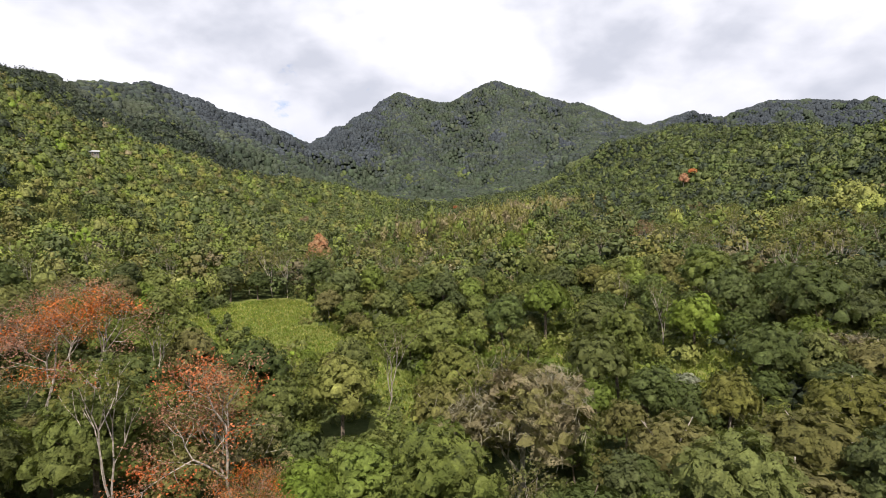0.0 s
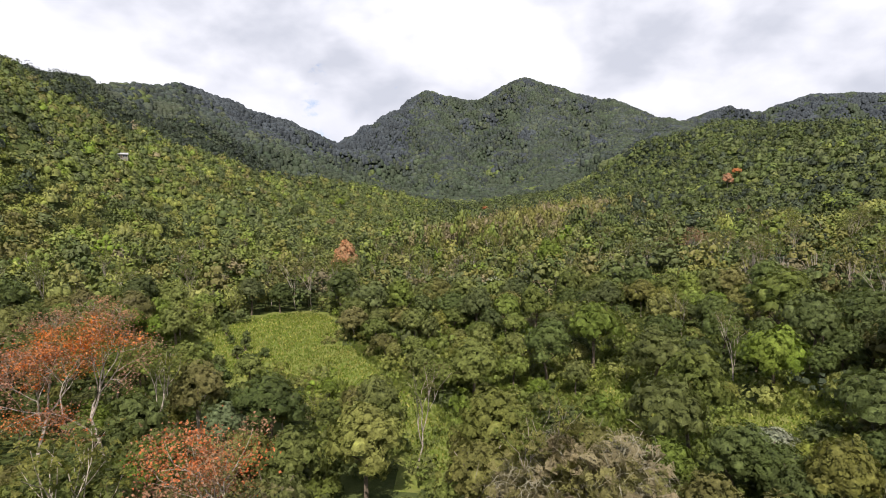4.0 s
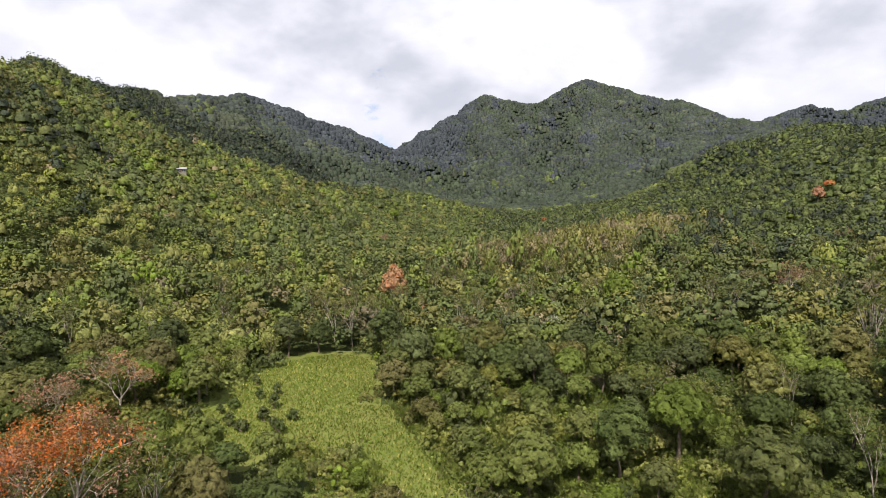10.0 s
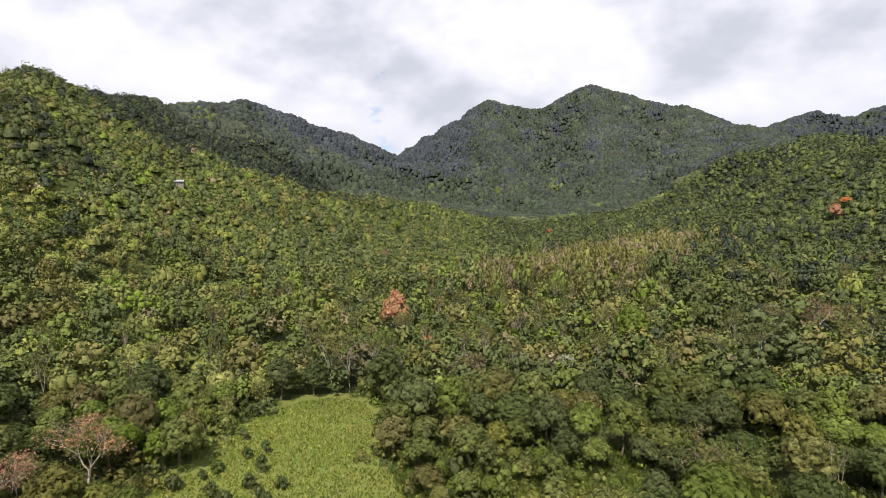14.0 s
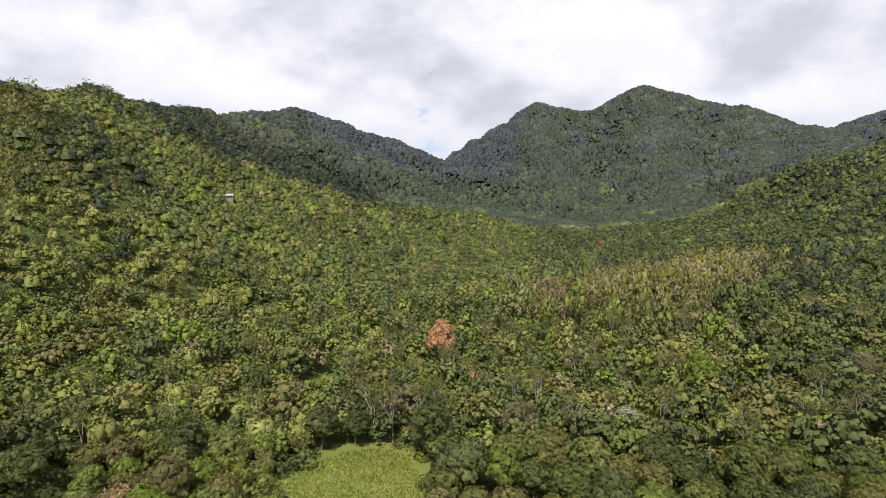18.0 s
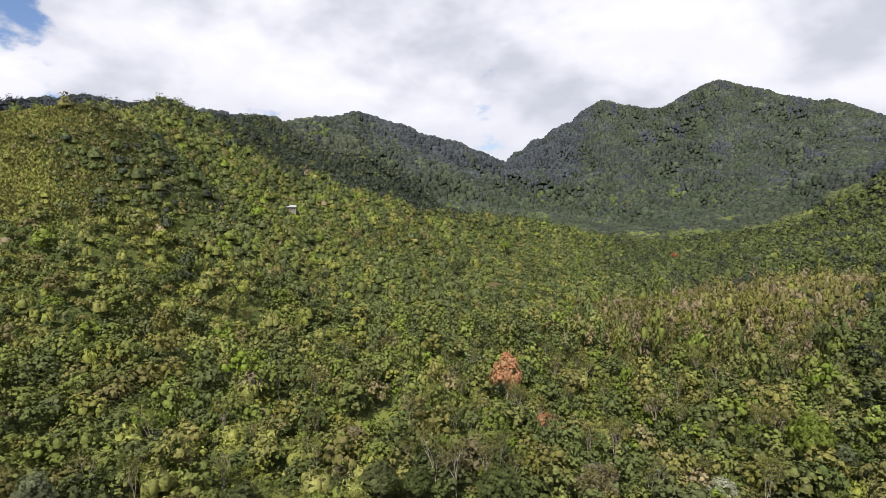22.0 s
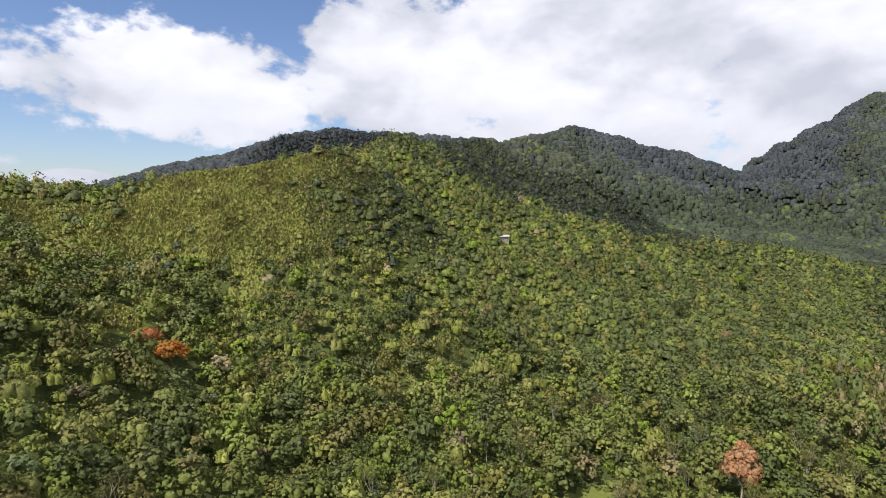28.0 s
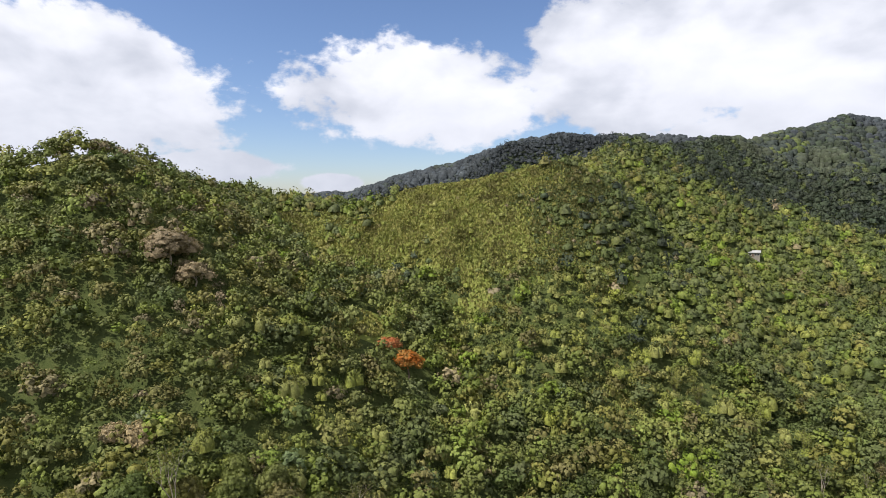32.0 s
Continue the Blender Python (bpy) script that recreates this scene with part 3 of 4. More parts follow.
def species_at(x, y, rng):
    """Which kind of foliage grows where."""
    zone, size = zones_at(x + rng.normal(0, 7, len(x)), y + rng.normal(0, 7, len(x)))
    out = np.zeros(len(x), int)
    wide = np.where(np.hypot(x, y) > 800, field(x, y, 130, 13), field(x, y, 30, 11))
    roll = np.clip(rng.random(len(x)) * 0.20 + wide * 0.62 + field(x, y, 11, 12) * 0.22, 0, 0.9999)
    order = np.argsort(np.argsort(roll)) / max(1, len(x))       # spread evenly over 0 to 1
    for i, mix in enumerate(MIXES.values()):
        edges = np.cumsum(list(mix.values())) / sum(mix.values())
        k = zone == i
        out[k] = np.array([SPECIES.index(n) for n in mix])[np.minimum(np.searchsorted(edges, order[k]), len(mix) - 1)]
    return out, size


def seen_from(x, y, z, eyes=((0, 0, 35), (-15, 62, 80), (-26, 78, 105))):
    ok = np.zeros(len(x), bool)
    s = np.linspace(0.06, 0.97, 40)[:, None]
    for ex, ey, ez in eyes:
        h = low_height(ex + (x - ex) * s, ey + (y - ey) * s)
        ok |= ((ez + (z + 12 - ez) * s) > h + 2).all(0)
    return ok


def scatter(lo, hi, step, rng, wedge=True, cull=True, gap=1.5):
    """Jittered places between two distances from the middle of the flight."""
    n = int(2 * hi / step)
    gx, gy = np.meshgrid(np.arange(n), np.arange(n))
    x = HOME[0] - hi + (gx + 0.5 * (gy % 2) + rng.uniform(-0.38, 0.38, gx.shape)) * step
    y = HOME[1] - hi + (gy + rng.uniform(-0.38, 0.38, gx.shape)) * step
    x, y = x.ravel(), y.ravel()
    d, b = np.hypot(x - HOME[0], y - HOME[1]), bearing(x, y)
    b0 = np.degrees(np.arctan2(-x, y + 6))
    inside = ((b > -47) & (b < 110)) | (np.abs(b0) < 46)
    k = (d >= lo) & (d < hi) & (inside if wedge else ~inside)
    x, y = x[k], y[k]
    k = ~in_clearing(x, y, gap)
    x, y = x[k], y[k]
    z = height(x, y)
    if cull and hi > 250:
        k = seen_from(x, y, z) if wedge else np.ones(len(x), bool)
        x, y, z = x[k], y[k], z[k]
    return x, y, z


def forest(name, label, lo, hi, step, templates, radius, rng, wedge=True, stem=0.75, even=False, gap=1.5, feather=None, closed=False, squat=1.0):
    """Many trees of a far wood as one mesh. closed: no air shows between their leaves."""
    x, y, z = scatter(lo, hi, step, rng, wedge, True, gap)
    k = clear_of_marked(x, y, 1.0)
    x, y, z = x[k], y[k], z[k]
    k = (zones_at(x, y)[0] != list(MIXES).index("grass")) | (rng.random(len(x)) < 0.55)
    x, y, z = x[k], y[k], z[k]
    sp, size = species_at(x, y, rng)
    if even:
        size = np.clip(size, 0.85, 1.0)
    big = np.where(rng.random(len(x)) < 0.10, 1.45, 1.0)
    rad = size * radius * np.clip(big * np.exp(rng.normal(-0.02, 0.31, len(x))) * (0.85 + 0.3 * np.clip(field(x, y, 40, 3), 0, 1)), 0.4, 1.6)
    tall = rng.uniform(0.75, 1.15, len(x)) * squat * np.where(zones_at(x, y)[0] == list(MIXES).index("dry_knoll"), 1.9, 1.0)
    lift = rad * stem * rng.uniform(0.6, 1.15, len(x)) - rad * 0.3 * (stem < 0.5)
    pick = rng.integers(0, len(templates), len(x))
    plumes = list(templates)
    if feather:
        plumes += feather
        pick = np.where(sp == SPECIES.index("bamboo"), len(templates) + pick % len(feather), pick)
    own = rng.random(len(x))
    V, Q, I, T, n = [], [], [], [], 0
    for i, (t, q, inner) in enumerate(plumes):
        k = pick == i
        V.append(plant(t, x[k], y[k], z[k] + lift[k], rad[k], tall[k], rng))
        Q.append((n + np.arange(k.sum())[:, None, None] * len(t) + q[None]).reshape(-1, 4))
        n += len(V[-1])
        I.append((sp[k][:, None] + len(LEAF) * ((np.arange(len(q)) < inner) | closed)[None, :]).ravel())
        T.append(np.repeat(own[k], len(q)))
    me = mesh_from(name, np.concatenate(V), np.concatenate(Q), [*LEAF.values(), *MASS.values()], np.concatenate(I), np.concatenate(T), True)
    tagged(new(name, me), label, "forest", kind="stuff")


build_ground()

# trees that stand out: kind, x, y, size, stretch, pattern
MARKED = [
    ("coral_tree", -57, 92, 1.25, 1.0, 0), ("coral_tree", -67, 91, 1.1, 1.0, 1), ("rust_tree", -79, 94, 1.0, 1.0, 0), ("coral_tree", -25, 63, 1.1, 1.0, 2),
    ("coral_tree", -19, 58, 0.66, 1.0, 1), ("rust_tree", -89, 121, 0.8, 1.0, 1), ("rust_tree", -85, 133, 1.0, 0.9, 0), ("dry_tree", -76, 84, 1.1, 0.8, 0),
    ("flame_tree", -230, 155, 1.25, 0.8, 0), ("flame_tree", -221, 160, 1.5, 0.75, 1), ("russet_tree", -63, 282, 1.35, 1.25, 0), ("russet_tree", -44, 262, 0.7, 0.85, 1),
    ("coral_tree", -38, 249, 0.5, 1.0, 0), ("rust_tree", 84, 228, 0.95, 1.0, 0), ("russet_tree", 190, 442, 0.9, 0.9, 1), ("flame_tree", 201, 452, 0.9, 0.9, 0),
    ("rust_tree", 150, 330, 0.8, 0.9, 0), ("flame_tree", 15, 640, 0.9, 1.1, 0), ("rust_tree", -110, 440, 0.7, 0.8, 1), ("rust_tree", 122, 300, 0.6, 0.8, 1),
    ("bare_tree", 10, 69, 1.45, 1.1, 0), ("bare_tree", 93, 176, 0.75, 0.9, 1), ("bare_tree", -60, 209, 0.7, 1.1, 1), ("bare_tree", 70, 92, 0.7, 1.0, 1),
    ("mid_tree", -42, 64, 1.75, 0.85, 0), ("mid_tree", -53, 60, 1.4, 0.9, 1), ("mid_tree", -35, 50, 1.3, 0.8, 1), ("bright_tree", -9, 62, 1.25, 0.85, 0),
    ("dark_tree", -2, 72, 1.0, 0.8, 1), ("olive_tree", 29, 66, 1.3, 0.85, 0), ("olive_tree", 43, 62, 1.5, 0.8, 1), ("olive_tree", 36, 54, 1.4, 0.75, 0),
    ("olive_tree", 54, 70, 1.4, 0.85, 1), ("yellow_tree", -16, 86, 1.35, 0.95, 0), ("olive_tree", -48, 103, 1.2, 1.0, 2), ("silver_tree", -40, 96, 1.1, 0.9, 1),
    ("thin_tree", -51, 97, 1.0, 1.0, 0), ("thin_tree", -10, 96, 0.9, 1.0, 1), ("olive_tree", -34, 105, 0.8, 0.9, 2), ("dry_tree", -30, 96, 0.8, 0.8, 1),
    ("cream_tree", 40, 90, 0.9, 0.7, 0), ("yellow_tree", 59, 104, 0.75, 0.8, 1), ("yellow_tree", 46, 150, 1.2, 0.85, 0), ("dark_tree", 52, 132, 1.1, 0.85, 0),
    ("dark_tree", -74, 191, 1.25, 0.9, 0), ("dark_tree", -66, 196, 1.0, 0.9, 1), ("dark_tree", -83, 188, 0.9, 0.8, 0), ("thin_tree", -57, 201, 1.0, 1.0, 0),
    ("thin_tree", -50, 204, 1.05, 1.0, 1), ("thin_tree", -63, 203, 1.0, 1.0, 1), ("bright_tree", 30, 238, 1.3, 1.2, 0), ("bright_tree", 84, 262, 0.75, 0.9, 2),
    ("silver_tree", 37, 235, 0.9, 1.0, 0), ("cream_tree", 7, 219, 0.95, 0.8, 1), ("dark_tree", -148, 478, 1.5, 0.9, 0), ("bright_tree", -140, 600, 1.3, 1.0, 2),
    ("tan_tree", -247, 78, 2.1, 0.75, 0), ("tan_tree", -240, 86, 1.5, 0.7, 0), ("tan_tree", -254, 84, 1.4, 0.7, 1),
    ("tan_tree", -180, 70, 1.0, 0.9, 0), ("tan_tree", -184, 64, 0.9, 0.9, 1), ("bamboo_clump", -184, 277, 1.0, 1.0, 0),
    ("bamboo_clump", -175, 284, 1.1, 1.0, 1), ("bamboo_clump", -166, 291, 1.2, 1.0, 2), ("bamboo_clump", -192, 272, 1.0, 0.9, 1), ("bamboo_clump", -150, 296, 1.0, 1.0, 0),
    ("bamboo_clump", -100, 172, 1.0, 0.9, 1), ("bamboo_clump", -108, 180, 1.1, 0.9, 2), ("bamboo_clump", -128, 168, 1.0, 0.9, 0), ("bamboo_clump", -205, 369, 1.1, 0.8, 0),
    ("bamboo_clump", -195, 366, 1.0, 0.8, 1), ("bamboo_clump", -214, 372, 1.0, 0.8, 2), ("bamboo_clump", 170, 275, 1.2, 1.0, 0), ("bamboo_clump", 182, 285, 1.2, 1.0, 1),
    ("bamboo_clump", -88, 266, 1.1, 1.0, 0), ("bamboo_clump", -140, 305, 0.9, 1.0, 2), ("stalk_clump", 84, 186, 1.2, 1.0, 0), ("stalk_clump", 90, 180, 1.1, 1.0, 1), ("stalk_clump", 98, 178, 1.2, 1.0, 0), ("stalk_clump", 104, 172, 1.0, 1.0, 1),
    ("stalk_clump", 115, 160, 1.2, 1.0, 0), ("stalk_clump", 110, 165, 1.0, 1.0, 1), ("stalk_clump", 78, 176, 0.9, 1.0, 1), ("cream_tree", -206, 166, 0.7, 0.7, 0), ("cream_tree", -198, 172, 0.5, 0.7, 1),
]
HUT = (-272.0, 438.0)
ROOM = {"russet_tree": 6.5, "tan_tree": 2.4, "stalk_clump": 2.5, "bare_tree": 6.5, "coral_tree": 5.5, "rust_tree": 5.0, "flame_tree": 7.0, "bamboo_clump": 4.0, "dry_tree": 3.5, "thin_tree": 2.5}


def clear_of_marked(x, y, near):
    """Places that leave room for the trees that stand out, and for the hut and the view onto it."""
    ok = np.hypot(x - HUT[0] - 2, y - HUT[1] + 3) > 5.5
    for kind, mx, my, size, *_ in MARKED:
        ok &= np.hypot(x - mx, y - my) > near * size * ROOM.get(kind, 4.6)
    return ok


# ---- wide forests ----
peak_t = [(*dome(np.random.default_rng(500 + i), 5, 0.9, 1.5), 13) for i in range(16)]
far_t = [crown(100 + i, 5, 6, 0.34, ("round", "flat", "round", "tall")[i % 4], 1.0, 4, True) for i in range(16)]
mid_t = [crown(200 + i, 6, 14, 0.25, ("round", "round", "flat", "tall")[i % 4], 0.5, 4) for i in range(16)]
plume_far = [bamboo_crown(300 + i, 9, 5, 0.6) for i in range(3)]
plume_mid = [bamboo_crown(310 + i, 16, 8, 0.36) for i in range(4)]
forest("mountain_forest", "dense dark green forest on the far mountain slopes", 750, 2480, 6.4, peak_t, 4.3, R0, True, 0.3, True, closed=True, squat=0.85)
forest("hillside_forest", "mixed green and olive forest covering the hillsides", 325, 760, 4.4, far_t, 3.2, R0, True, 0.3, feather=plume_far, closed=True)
forest("valley_forest", "mixed green valley forest with dense round crowns", 152, 330, 4.8, mid_t, 3.7, R0, True, 0.6, False, 3.5, plume_mid, True)
forest("outer_forest", "green forest on the near slopes behind the flight", 30, 380, 14.0, far_t, 9.0, R0, False)


# ---- trees one by one ----
def tube(pts, rad, sides):
    """A tapering round limb through some places."""
    pts, rad = np.asarray(pts, float), np.asarray(rad, float)
    way = np.gradient(pts, axis=0)
    _, u, v = turn_to(way)
    a = np.arange(sides) * 2 * np.pi / sides
    ring = pts[:, None] + rad[:, None, None] * (u[:, None] * np.cos(a)[None, :, None] + v[:, None] * np.sin(a)[None, :, None])
    nxt = np.roll(ring, -1, axis=1)
    return np.stack([ring[:-1], nxt[:-1], nxt[1:], ring[1:]], 2).reshape(-1, 3)


def grow(rng, at, way, length, rad, level, spread, lift, tubes, tips, forks=3):
    """Limbs that fork; the ends of the last ones are the tips."""
    way = way / np.linalg.norm(way)
    n = 4 if level > 1 else 3
    pts, p, d = [at], at, way
    for _ in range(n - 1):
        d = d + rng.normal(0, 0.16, 3) + np.array([0, 0, lift])
        d /= np.linalg.norm(d)
        p = p + d * length / (n - 1)
        pts.append(p)
    tubes.append(tube(pts, np.linspace(rad, rad * 0.6, n), 6 if rad > 0.12 else 4 if rad > 0.04 else 3))
    if level == 0:
        tips.append(p)
        return
    turn = rng.uniform(0, 6.28)
    k = forks if level > 1 else forks - 1 + rng.integers(0, 2)
    _, u, v = turn_to(d[None])
    for i in range(k):
        a = turn + i * 6.28 / k + rng.normal(0, 0.35)
        side = (u[0] * math.cos(a) + v[0] * math.sin(a)) * spread * rng.uniform(0.6, 1.2)
        base = pts[-1] if i else pts[-2]
        grow(rng, base, d + side, length * rng.uniform(0.6, 0.85), rad * 0.6, level - 1, spread, lift, tubes, tips, forks)


def part(name, verts, mat, parent, label=""):
    verts = np.asarray(verts)
    ob = new(name, mesh_from(name, verts, np.arange(len(verts)).reshape(-1, 4), [mat]))
    ob.parent = parent
    return tagged(ob, label)


def leafy_tree(name, kind, seed, shape="round", rad=4.6, stem=4.2, blobs=15, per=58, size=0.19, pale=False):
    """A tree with a dense crown: trunk with limbs, crown."""
    rng = np.random.default_rng(seed)
    tree = new(name)
    tubes = []
    top = np.array([rng.normal(0, 0.4), rng.normal(0, 0.4), stem + rad * 0.3])
    tubes.append(tube([(0, 0, -0.8), top * 0.5 + rng.normal(0, 0.15, 3), top], [0.3, 0.23, 0.17], 6))
    for i in range(4):
        a = i * 1.57 + rng.uniform(0, 1)
        end = top + np.array([math.cos(a) * rad * 0.6, math.sin(a) * rad * 0.6, rad * rng.uniform(0.3, 0.7)])
        tubes.append(tube([top * 0.85, (top * 0.8 + end) / 2, end], [0.13, 0.1, 0.05], 4))
    part("trunk", np.concatenate(tubes), BARK_PALE if pale else BARK_BROWN, tree)
    v, q, closed = crown(seed, blobs, per, size, shape, 0.60)
    top = new("crown", mesh_from("crown", v * rad + (0, 0, stem), q, [LEAF[kind], MASS[kind]], np.arange(len(q)) < closed, None, True))
    top.parent = tree
    return tree


def airy_tree(name, seed, tall, level, spread, lift, tufts, per, size, kinds, barkmat, forks=3, first=0.42, rad=0.26):
    """A tree with open limbs and tufts of leaves or flowers at their ends."""
    rng = np.random.default_rng(seed)
    tree = new(name)
    tubes, tips = [], []
    lean = np.array([rng.normal(0, 0.08), rng.normal(0, 0.08), 1.0])
    grow(rng, np.array([0.0, 0.0, -0.8]), lean, tall * first + 0.8, rad, level, spread, lift, tubes, tips, forks)
    part("trunk", np.concatenate(tubes), barkmat, tree)
    tips = np.array(tips)
    lot = rng.random(len(tips))
    lo = 0.0
    for nm, mat, share in kinds:
        k = (lot >= lo) & (lot < lo + share)
        lo += share
        if k.any():
            where = np.repeat(tips[k], per, 0) + rng.normal(0, tufts, (k.sum() * per, 3)) * (1, 1, 0.6)
            part(nm, sprays(rng, where, rng.normal(0, 0.5, where.shape) + (0, 0, 0.8), size, 0.35, 0.035 if nm == "twig_mass" else 0.7), mat, tree)["kind"] = "stuff"
    return tree


def bamboo_clump(name, seed, kind="bamboo"):
    rng = np.random.default_rng(seed)
    tree = new(name)
    tubes, leaves = [], []
    for _ in range(26):
        a, reach = rng.uniform(0, 6.28), rng.uniform(0.3, 4.6)
        hgt = rng.uniform(7, 11)
        s = np.linspace(0, 1, 5)[:, None]
        way = np.array([math.cos(a), math.sin(a), 0])
        base = way * rng.uniform(0, 0.8)
        p = base + way * reach * s ** 2.2 + np.array([0, 0, 1.0]) * hgt * (s - 0.28 * (reach / 4.6) * s ** 3)
        tubes.append(tube(p - (0, 0, 0.3), np.linspace(0.07, 0.02, 5), 3))
        k = 22
        t = rng.uniform(0.3, 1, (k, 1))
        q = base + way * reach * t ** 2.2 + np.array([0, 0, 1.0]) * hgt * (t - 0.28 * (reach / 4.6) * t ** 3) + rng.normal(0, 0.35, (k, 3))
        leaves.append(sprays(rng, q, way * 0.5 + rng.normal(0, 0.4, (k, 3)) + (0, 0, 0.7), 1.0, 0.5, 0.35))
    part("culm", np.concatenate(tubes), TWIG, tree)
    part("foliage", np.concatenate(leaves), LEAF[kind], tree)
    return tree


def stalk_clump(name, seed):
    """Dead bamboo: pale leaning stalks."""
    rng = np.random.default_rng(seed)
    clump = new(name)
    for _ in range(16):
        a, reach, hgt = rng.uniform(0, 6.28), rng.uniform(0.2, 3.2), rng.uniform(6, 10.5)
        way = np.array([math.cos(a), math.sin(a), 0])
        s = np.linspace(0, 1, 4)[:, None]
        p = way * (0.5 * rng.random() + reach * s ** 1.6) + np.array([0, 0, 1.0]) * hgt * s - (0, 0, 0.3)
        part("stalk", tube(p, np.linspace(0.10, 0.04, 4), 4), BARK_PALE, clump)
    return clump


STOCK = {}      # kind -> patterns, each waiting for its first place


def stock(kind, label, category, makers):
    STOCK[kind] = dict(label=label, category=category, trees=[m() for m in makers], used=[False] * len(makers))
    for t in STOCK[kind]["trees"]:
        tagged(t, label, category, kind.replace("_", " ") + "s")


def set_tree(kind, x, y, size=1.0, turn=None, which=None, rng=R0, label="", stretch=1.0):
    s = STOCK[kind]
    i = int(rng.integers(0, len(s["trees"]))) if which is None else which
    turn = rng.uniform(0, 360) if turn is None else turn
    m = pose(x, y, float(height(x, y)), 0, 0, turn) @ Matrix.Diagonal((size, size, size * stretch, 1))
    t = s["trees"][i]
    if not s["used"][i]:
        s["used"][i] = True
        t.matrix_basis = m
    else:
        base = t.matrix_basis.copy()
        t.matrix_basis = Matrix.Identity(4)
        n = copy_thing(t, m)
        t.matrix_basis = base
        t = n
    if label:
        tagged(t, label)
    return t


def leafy_set(kind, shapes, seeds, **kw):
    return [lambda sh=sh, sd=sd: leafy_tree(kind + "_tree", kw["leaf"], sd, sh, **{k: v for k, v in kw.items() if k != "leaf"}) for sh, sd in zip(shapes, seeds)]


RRT = ("round", "round", "tall", "flat")
stock("mid_tree", "broad mid-green tree with a dense round crown", "tree", leafy_set("broadleaf", RRT, (1, 2, 3, 4), leaf="mid"))
stock("dark_tree", "dark green glossy-leaved tree with a dense crown", "tree", leafy_set("evergreen", RRT, (11, 12, 13, 14), leaf="dark"))
stock("olive_tree", "olive-green spreading tree with fine foliage", "tree", leafy_set("spreading", ("flat", "flat", "round", "round"), (21, 22, 23, 24), leaf="olive", pale=True))
stock("yellow_tree", "yellow-green leafy tree among darker trees", "tree", leafy_set("yellowish", ("round", "round", "flat"), (31, 32, 33), leaf="yellow"))
stock("bright_tree", "bright green tree with fresh leaves", "tree", leafy_set("fresh", ("round", "flat", "round"), (41, 42, 43), leaf="bright"))
stock("silver_tree", "silvery grey-green large-leaved slender tree", "tree", leafy_set("silvery", ("tall", "round"), (51, 52), leaf="silver", rad=3.6, pale=True))
stock("cream_tree", "flat-topped tree covered with cream flowers", "tree", leafy_set("flowering", ("flat", "round"), (55, 56), leaf="cream", pale=True))
stock("dry_tree", "half-bare brownish tree with grey twigs", "tree", [
    lambda s=s: airy_tree("dry_tree", s, 8.5, 3, 0.75, 0.10, 0.7, 14, 0.75, [("foliage", LEAF["dry"], 0.55), ("green_foliage", LEAF["olive"], 0.45)], TWIG) for s in (61, 62, 63)])
stock("tan_tree", "tan-brown tree with a dense dry crown", "tree", leafy_set("tan", ("round", "flat"), (57, 58), leaf="tan", rad=4.8, stem=1.2, pale=True))
stock("bamboo_clump", "arching yellow-green bamboo clump", "bamboo", [lambda s=s: bamboo_clump("bamboo_clump", s) for s in (71, 72, 73)])
stock("coral_tree", "tall coral tree with orange-red flowers and pale trunk", "tree", [
    lambda s=s: airy_tree("coral_tree", s, 15, 4, 0.72, 0.07, 1.0, 120, 0.30, [("blossom", LEAF["coral"], 0.40), ("faded_blossom", LEAF["rust"], 0.32), ("foliage", LEAF["olive"], 0.24)], BARK_PALE)
    for s in (81, 82, 83)])
stock("rust_tree", "rust-coloured half-leafless tree with pale limbs", "tree", [
    lambda s=s: airy_tree("rust_tree", s, 13, 4, 0.72, 0.08, 0.85, 24, 0.5, [("foliage", LEAF["rust"], 0.55), ("sparse_foliage", LEAF["dry"], 0.3)], BARK_PALE) for s in (91, 92)])
stock("flame_tree", "dense orange-red flowering tree on the slope", "tree", leafy_set("flame", ("flat", "round"), (95, 96), leaf="flame", rad=4.3))
stock("russet_tree", "tall round tree covered in faded russet-pink blossom", "tree", leafy_set("russet", ("tall", "tall"), (35, 36), leaf="rust", rad=5.0, stem=3.0, pale=True))
stock("bare_tree", "nearly leafless grey-brown tree with a wide twiggy crown", "tree", [
    lambda s=s: airy_tree("bare_tree", s, 9.5, 5, 0.80, 0.05, 0.95, 40, 1.3, [("twig_mass", TWIG, 0.64), ("dead_foliage", LEAF["dry"], 0.16), ("sparse_foliage", LEAF["olive"], 0.20)], TWIG, 3, 0.36, 0.32) for s in (97, 98)])
stock("stalk_clump", "clump of dead pale bamboo stalks", "bamboo", [lambda s=s: stalk_clump("dead_bamboo", s) for s in (45, 46)])
stock("shrub", "dark green bushy shrub standing in the grass", "shrub", leafy_set("shrub", ("shrub", "tall"), (65, 66), leaf="dark", rad=1.35, stem=0.15, blobs=7, per=26, size=0.4))
stock("thin_tree", "slender pale-stemmed tree with a light crown", "tree", [
    lambda s=s: airy_tree("slender_tree", s, 13, 3, 0.5, 0.16, 0.8, 20, 0.62, [("foliage", LEAF["mid"], 0.6), ("pale_foliage", LEAF["olive"], 0.4)], BARK_PALE, 3, 0.5, 0.17) for s in (67, 68)])

for kind, x, y, size, tall, which in MARKED:
    set_tree(kind, x, y, size, None, which, R0, stretch=tall)

